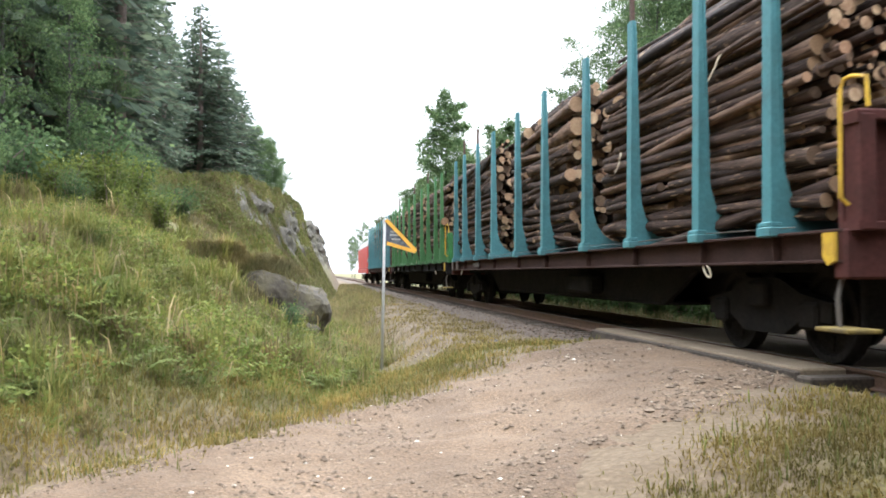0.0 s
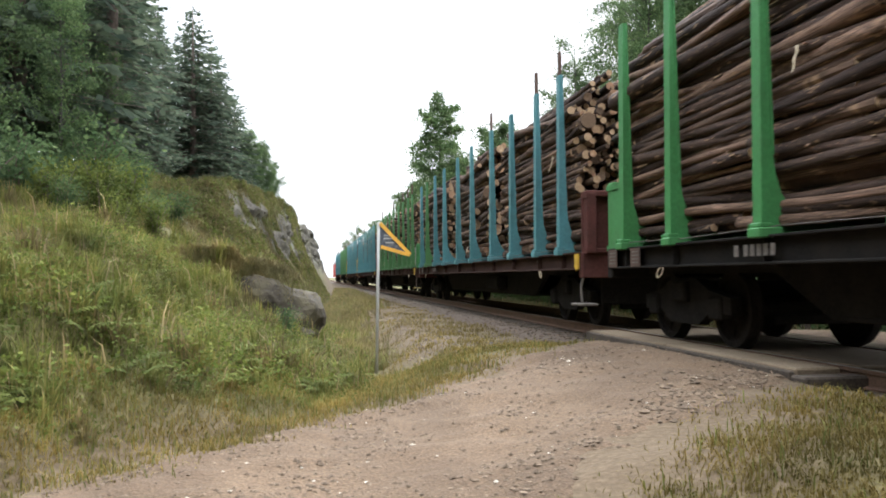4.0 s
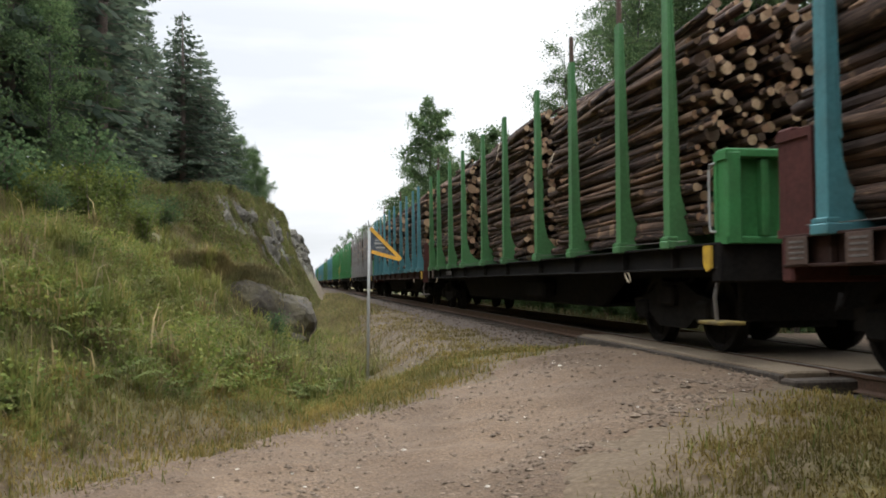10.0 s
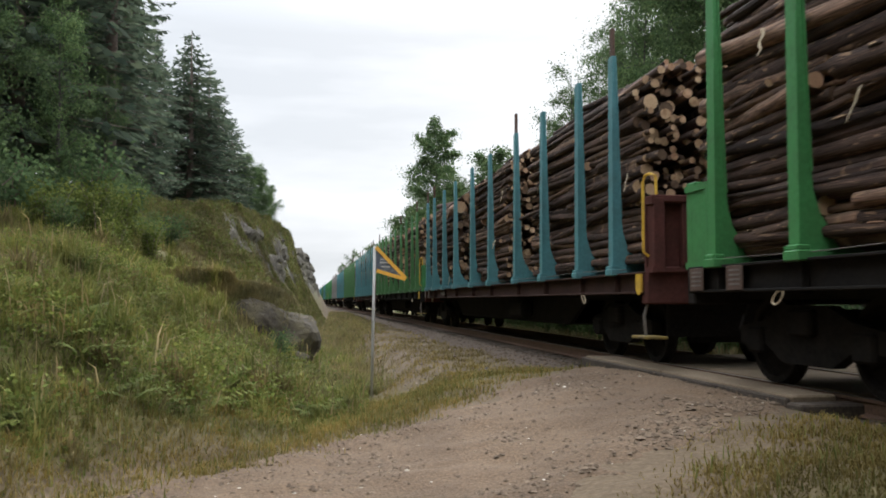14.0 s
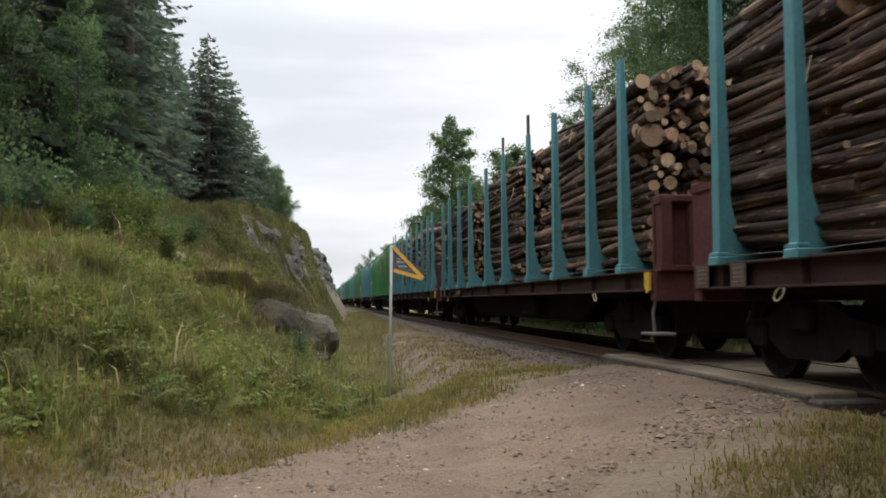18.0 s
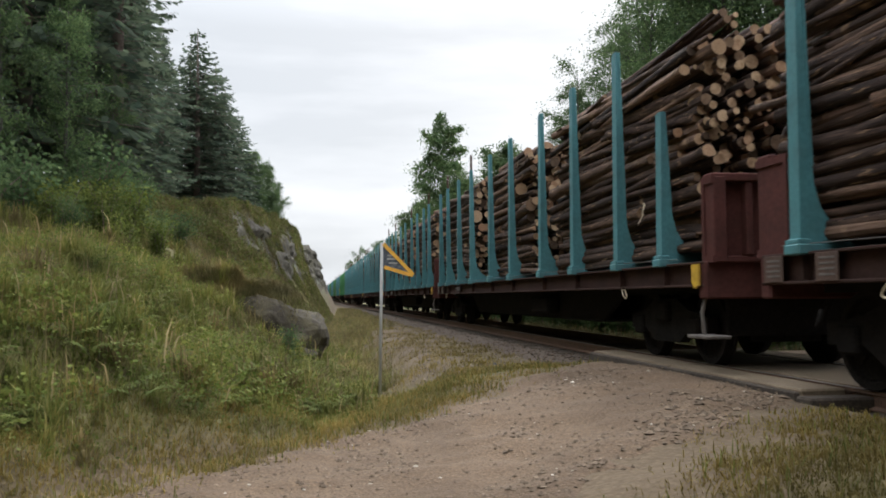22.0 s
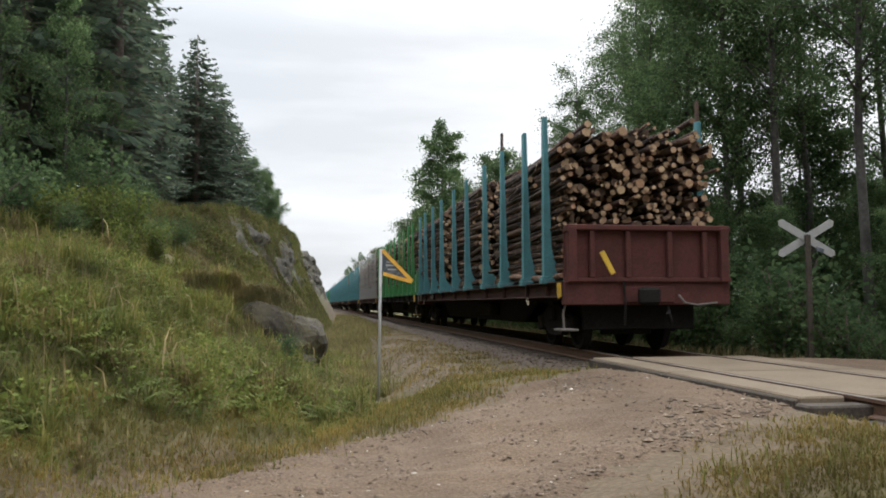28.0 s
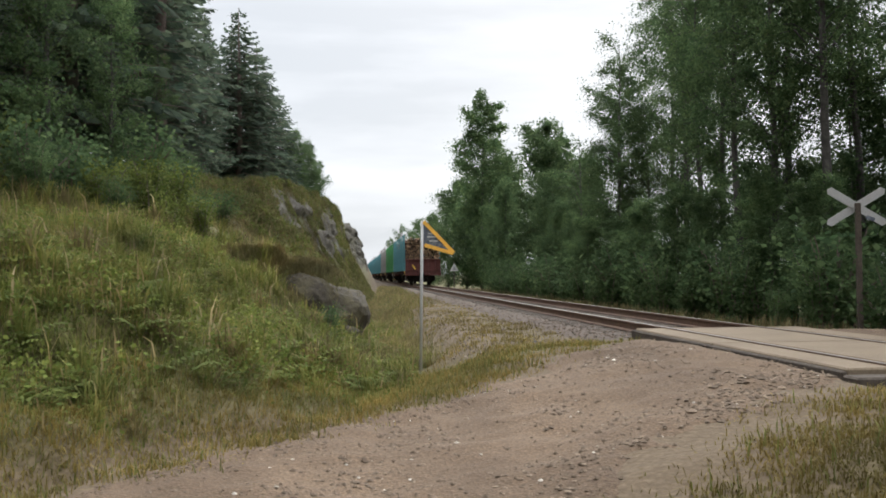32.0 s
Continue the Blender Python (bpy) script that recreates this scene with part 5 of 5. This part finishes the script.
plant(SHRUBS[1:], [(10.2 + 0.5 * (i % 2), 14 + i * 1.3 + (i % 3) * 0.5, 1.2 + 0.5 * (i % 4)) for i in range(38)], 6, "dark green undergrowth beside the track")
plant(SHRUBS, [(-6.2, 17.5, 1.2), (-6.3, 19.5, 1.7), (-5.2, 21, 1.3), (-6.0, 22.5, 1.6), (-5.2, 24.5, 1.2), (-7.4, 16.2, 1.3), (-4.4, 22.5, 0.9), (-0.5, 17.2, 0.6), (-7.4, 14.8, 1.1), (-8.2, 17, 1.6), (-6.8, 21.2, 1.8), (-5.4, 19.2, 1.5), (-4.9, 18.3, 1.1), (-6.6, 18.2, 1.9), (-4.7, 20.4, 1.4), (-4.2, 24, 1.2), (-5.6, 23.6, 2.0), (-7.6, 18.6, 2.2), (-9, 15.6, 1.6), (-8.4, 13.6, 1.2), (-9.4, 18, 2.3), (-5.0, 26, 1.5), (-4.0, 26.4, 1.0)], 7,
      "leafy sapling growing at the top of the bank")
plant(BIRCHES[2:3], [(12.2, 38, 12.4), (13.0, 40, 10.5), (13.3, 37.2, 9.5)], 5, "birch with fine hanging twigs", 1.12)
plant(SHRUBS[:1], [(-4.2, 20, 1.3), (-4.9, 21, 1.5), (-3.7, 21.5, 1.1), (-4.5, 22, 1.5)], 8, "pale-leaved sapling standing in the herbs")
BARE = [(birch(9, 1.6, 350, 77, 0.25, 0.09), 9)]
plant(BARE, [(12.6, 46, 9.4), (13.0, 48, 8.4)], 1, "nearly bare dead birch with thin twigs")
first_of(SPRUCES + BIRCHES + YOUNG + TALL + SLIM + BARE + SHRUBS)


# ---- grass ----
def grass(name, n, place, tall, mat, label, seed, lean=0.5, lift=0.0, taper=False):
    r = np.random.default_rng(seed)
    x, y = place(r, n)
    z = land(x, y)[0] - 0.02 + (lift(x, y) if callable(lift) else lift)
    h = tall[0] + (tall[1] - tall[0]) * r.random(len(x)) ** 1.6
    if taper:
        h = h * (0.3 + 0.7 * step(0.2, 3.2, y - road_span(x)[1]))
    az, be = r.random(len(x)) * 6.283, r.random(len(x)) * lean
    d = np.stack([np.cos(az), np.sin(az), 0 * az], 1)
    e = np.stack([-np.sin(az), np.cos(az), 0 * az], 1) * (0.004 + 0.016 * h[:, None])
    p = np.stack([x, y, z], 1)
    up = np.array([0, 0, 1.0])
    m = p + d * (be * h * 0.35)[:, None] + up * (h * 0.6)[:, None]
    t = p + d * (be * h)[:, None] + up * (h * (1 - 0.3 * be))[:, None]
    v = np.stack([p - e, p + e, m + e * 0.7, m - e * 0.7, t], 1).reshape(-1, 3)
    k = np.arange(len(x))[:, None] * 5
    f = np.concatenate([k + [0, 1, 2], k + [0, 2, 3], k + [3, 2, 4]], 0)
    return tagged(new(name, raw_mesh(name, v, f, mat)), label, "grass", kind="stuff")


def on_bank(r, n):
    y = 3.5 + 36 * r.random(n) ** 1.7
    toe, run = np.interp(y, YS, TOE), np.interp(y, YS, RUN)
    x = toe + 0.7 - (run + 3.5) * r.random(n) ** 0.9
    a, b = road_span(x)
    ok = (y > b + 0.2 + 1.2 * fnoise(x * 0.8, y * 0.8, 3)) & (fnoise(x * 0.9, y * 0.9, 91) > 0.25 + 0.3 * step(17, 27, y) * step(-6.5, -3.5, x) + 0.2 * step(26, 34, y))
    return x[ok], y[ok]


def on_tussocks(r, n):
    """Blades gathered in clumps of about fifty."""
    cx, cy = on_bank(r, max(n // 40, 1))
    k = r.integers(0, len(cx), n)
    d = np.abs(r.normal(size=n)) * 0.085
    t = r.random(n) * 6.283
    return cx[k] + d * np.cos(t), cy[k] + d * np.sin(t)


def on_verge(r, n):
    y = 2.0 + 14 * r.random(n)
    x = r.uniform(-6, 4.4, n)
    a, b = road_span(x)
    thick = step(-1.3, 0.3, y - b + 1.5 * (fnoise(x * 1.6, y * 1.6, 94) - 0.5)) ** 1.5 * (1 - 0.75 * step(1.4, 3.2, x))
    ok = (((r.random(n) < thick) & (y < b + 2.8)) | ((y < a + 0.3) & (y > a - 4.5) & (x < 0.5))) & (fnoise(x * 1.2, y * 1.2, 93) > 0.1)
    return x[ok], y[ok]


def on_right(r, n):
    """The dry patch between the road and the crossing's near end."""
    x, y = r.uniform(0.2, 4.5, n), -3.0 + 10.4 * r.random(n)
    a, b = road_span(x)
    ok = (r.random(n) < 0.12 + 0.88 * step(-2.6, 2.4, y)) & (y < a + 0.2 + 1.1 * (fnoise(x * 2, y * 2, 77) - 0.5)) & (r.random(n) < 0.03 + 0.97 * step(0.3, -1.5, y - a + 1.6 * (fnoise(x * 2.2, y * 2.2, 78) - 0.5)))
    return x[ok], y[ok]


def on_near(r, n):
    """The rough ground round and behind the camera, down to the track."""
    x, y = r.uniform(-3, 4.4, n), r.uniform(-7, 2.1, n)
    a, b = road_span(x)
    ok = (y < a - 0.2 + (fnoise(x * 2, y * 2, 77) - 0.5)) & (fnoise(x * 1.3, y * 1.3, 79) > 0.4)
    return x[ok], y[ok]


def on_dry(r, n):
    y = 12.8 + 40 * r.random(n) ** 1.6
    x = r.uniform(-0.5, 4.3, n)
    ok = r.random(n) < 0.15 + 0.85 * step(0.4, 0.62, fnoise(x * 1.7, y * 1.7, 95))
    return x[ok], y[ok]


def on_ditch(r, n):
    """The foot of the bank, where the grass runs out into the gravel."""
    y = 15.5 + 65 * r.random(n) ** 1.4
    x = np.interp(y, YS, TOE) + 0.1 + np.abs(r.normal(size=n)) * (0.36 + 0.7 * step(24, 40, y))
    ok = (fnoise(x * 1.4, y * 1.4, 103) > 0.33) & (x < 2.6 + 1.4 * step(24, 40, y))
    return x[ok], y[ok]


def on_far_side(r, n):
    y = 13.5 + 60 * r.random(n) ** 1.5
    x = r.uniform(8.3, 12, n)
    return x, y


grass("bank_grass", 230000, on_bank, (0.06, 0.30), "grass", "tangled green grass and weeds on the bank", 1, 1.0, taper=True)
grass("bank_straw", 60000, on_bank, (0.08, 0.36), "drygrass", "dry straw among the grass on the bank", 2, 1.2, taper=True)
grass("tussocks", 62000, on_tussocks, (0.2, 0.62), "grass", "arching tufts of long grass on the bank", 7, 1.25, taper=True)
grass("dry_tussocks", 15000, on_tussocks, (0.2, 0.6), "drygrass", "arching tufts of dry grass on the bank", 8, 1.25, taper=True)
grass("pale_stalks", 2600, on_bank, (0.3, 0.8), "palestalk", "pale dry stalks standing in the grass", 33, 1.0, taper=True)
grass("verge_grass", 330000, on_verge, (0.02, 0.13), "vergegrass", "short dry yellow grass beside the road", 3, 1.4)
grass("verge_green", 45000, on_verge, (0.04, 0.18), "grass", "short green grass beside the road", 4, 0.8)
grass("right_grass", 173000, on_right, (0.02, 0.11), "vergegrass", "dense short dry grass beside the crossing", 15, 1.7)
grass("right_green", 6700, on_right, (0.04, 0.18), "grass", "short green grass beside the crossing", 16, 1.0)
grass("near_grass", 90000, on_near, (0.02, 0.1), "vergegrass", "short dry grass on the waste ground by the track", 19, 1.2)
grass("slope_grass", 75000, on_dry, (0.03, 0.16), "vergegrass", "thin dry grass on the gravel slope", 5, 1.4)
grass("ditch_grass", 60000, on_ditch, (0.08, 0.42), "drygrass", "yellowing grass along the ditch", 20, 1.1)
grass("ditch_green", 36000, on_ditch, (0.08, 0.36), "grass", "green grass along the ditch", 21, 1.1)
grass("trackside_grass", 12000, on_far_side, (0.1, 0.5), "knollgrass", "rough grass along the far side of the track", 6)


def weeds(name, n, place, label, mat, seed, size=0.07, tall=0.35, lift=0.0):
    r = np.random.default_rng(seed)
    x, y = place(r, n)
    c = np.stack([x, y, land(x, y)[0] + lift + tall * r.random(len(x)) ** 1.3], 1)
    v, f = leaf_quads(c, size, r, 0.5)
    return tagged(new(name, raw_mesh(name, v, f, mat)), label, "weeds", kind="stuff")


weeds("bank_weeds", 60000, on_bank, "small-leaved weeds among the grass of the bank", "shrub", 11, 0.026, 0.2)


def on_hummocks(r, n):
    x, y = on_bank(r, n * 3)
    ok = (fnoise(x * 0.8, y * 0.8, 97) > 0.54) & (y - road_span(x)[1] > 1.6)
    return x[ok][:n], y[ok][:n]


weeds("tall_weeds", 60000, on_hummocks, "clumps of taller green weeds on the bank", "shrub", 12, 0.03, 0.42)


def fronds(name, n, place, label, mat, seed):
    """Arching fern-like leaves, several from one root, each with small leaflets along its stem."""
    r = np.random.default_rng(seed)
    x, y = place(r, n)
    vs, m = [], 9
    for px, py, pz in zip(x, y, land(x, y)[0]):
        for _ in range(int(r.integers(4, 8))):
            az, ln, lift = r.random() * 6.283, r.uniform(0.25, 0.6), r.uniform(0.5, 1.1)
            d, e = np.array([math.cos(az), math.sin(az), 0.0]), np.array([-math.sin(az), math.cos(az), 0.0])
            s = np.linspace(0.15, 1.0, m)[:, None]
            c = np.array([px, py, pz]) + d * s * ln + np.array([0, 0, 1.0]) * ln * lift * (s - 0.65 * s ** 2)
            w = 0.10 * np.sin(s * 2.9 + 0.1) * ln / 0.5
            for sg in (-1, 1):
                tip = c + e * sg * w + d * w * 0.5 - np.array([0, 0, 0.25]) * w
                vs.append(np.stack([c - d * 0.012, c + d * 0.02, tip + d * 0.012, tip - d * 0.006], 1).reshape(-1, 3))
    v = np.concatenate(vs)
    return tagged(new(name, raw_mesh(name, v, np.arange(len(v)).reshape(-1, 4), mat)), label, "weeds", kind="stuff")


weeds("broad_herbs", 30000, on_hummocks, "broad-leaved herbs standing in clumps on the bank", "shrub", 31, 0.036, 0.45)
fronds("ferns", 900, on_hummocks, "arching ferns growing on the bank", "shrub", 32)


def on_rock(r, n):
    y = 28 + 34 * r.random(n)
    x = np.interp(y, YS, TOE) - np.interp(y, YS, RUN) * (1.3 * r.random(n))
    ok = fnoise(x * 0.7, y * 0.7, 99) > 0.38
    return x[ok], y[ok]


weeds("rock_moss", 85000, on_rock, "grass and moss clinging to the rock cutting", "shrub", 13, 0.06, 0.3, 0.15)
grass("rock_grass", 95000, on_rock, (0.1, 0.45), "knollgrass", "brown dry grass on the rock cutting", 14, 1.0, 0.2)


def on_knoll(r, n):
    y = 16 + 26 * r.random(n)
    x = np.interp(y, YS, TOE) - np.interp(y, YS, RUN) * (0.12 + 1.0 * r.random(n))
    ok = (fnoise(x * 0.6, y * 0.6, 101) > 0.36) & (x > -7 + 0.1 * (y - 16))
    return x[ok], y[ok]


grass("knoll_grass", 110000, on_knoll, (0.08, 0.3), "knollgrass", "brown heath grass on the rocky knoll", 17, 1.1)


def on_hump(r, n):
    return -1.7 + r.normal(size=n) * 0.55, 20.0 + r.normal(size=n) * 0.55


def over_boulder(x, y):
    """How far the boulder stands above the ground."""
    d = 1 - ((x + 1.3) / 1.6) ** 2 - ((y - 20.3) / 1.3) ** 2
    return np.maximum(land_z(-1.3, 20.3) - 0.92 + 1.28 * np.sqrt(np.maximum(d, 0)) - land(x, y)[0], 0)


grass("hump_grass", 30000, on_hump, (0.06, 0.24), "knollgrass", "dry grass growing over the boulder", 18, 1.5, over_boulder)


# ---- rocks ----
def boulder(x, y, sx, sy, sz, seed, label, rough=0.2, sunk=0.6):
    b = bmesh.new()
    bmesh.ops.create_icosphere(b, subdivisions=4, radius=1)
    off = Vector((seed * 3.1, seed * 1.7, seed))
    for v in b.verts:
        n = noise.fractal(v.co * 1.3 + off, 1.0, 2.0, 5) * rough + noise.noise(v.co * 0.9 + off) * 0.2
        v.co *= 1 + n
    me = bpy.data.meshes.new("boulder")
    b.to_mesh(me)
    b.free()
    me.materials.append(MAT["boulder"])
    me.transform(Matrix.Diagonal((sx, sy, sz, 1)))
    ob = new("boulder", me)
    ob.matrix_world = pose(x, y, land_z(x, y) - sz * sunk, 0, 0, seed * 40)
    return tagged(ob, label, "rock", "rocks on the bank")


boulder(-1.3, 20.3, 1.65, 1.35, 1.3, 1, "large brown mossy boulder half sunk in the bank", 0.2, 0.84)
boulder(-0.3, 19.2, 0.3, 0.4, 0.25, 2, "dark rock at the foot of the bank")
boulder(0.5, 17.0, 0.2, 0.17, 0.14, 3, "small pale stone in the ditch")
boulder(-1.35, 13.2, 0.3, 0.22, 0.2, 4, "low brown rock showing through the grass")
boulder(3.2, 14.8, 0.11, 0.09, 0.07, 5, "small pale stone on the gravel slope")


def motions():
    times = [i * 0.5 for i in range(65)]
    for ob, x, y0, z in MOVERS:
        walk(ob, [(t, pose(x, y0 + travelled(t), z)) for t in times])
    # all wheelsets roll alike: the first of each kind is keyed, the rest share its keys
    for dy, sets in WHEELS.items():
        first = sets[0]
        walk(first, [(i / FPS, pose(0, dy, 0.475) @ Matrix.Rotation(-travelled(i / FPS) / 0.475, 4, "X")) for i in range(32 * FPS + 1)])
        keys = first.animation_data
        for ob in sets[1:]:
            ob.rotation_mode = "QUATERNION"
            ob.animation_data_create()
            ob.animation_data.action = keys.action
            ob.animation_data.action_slot = keys.action_slot


motions()
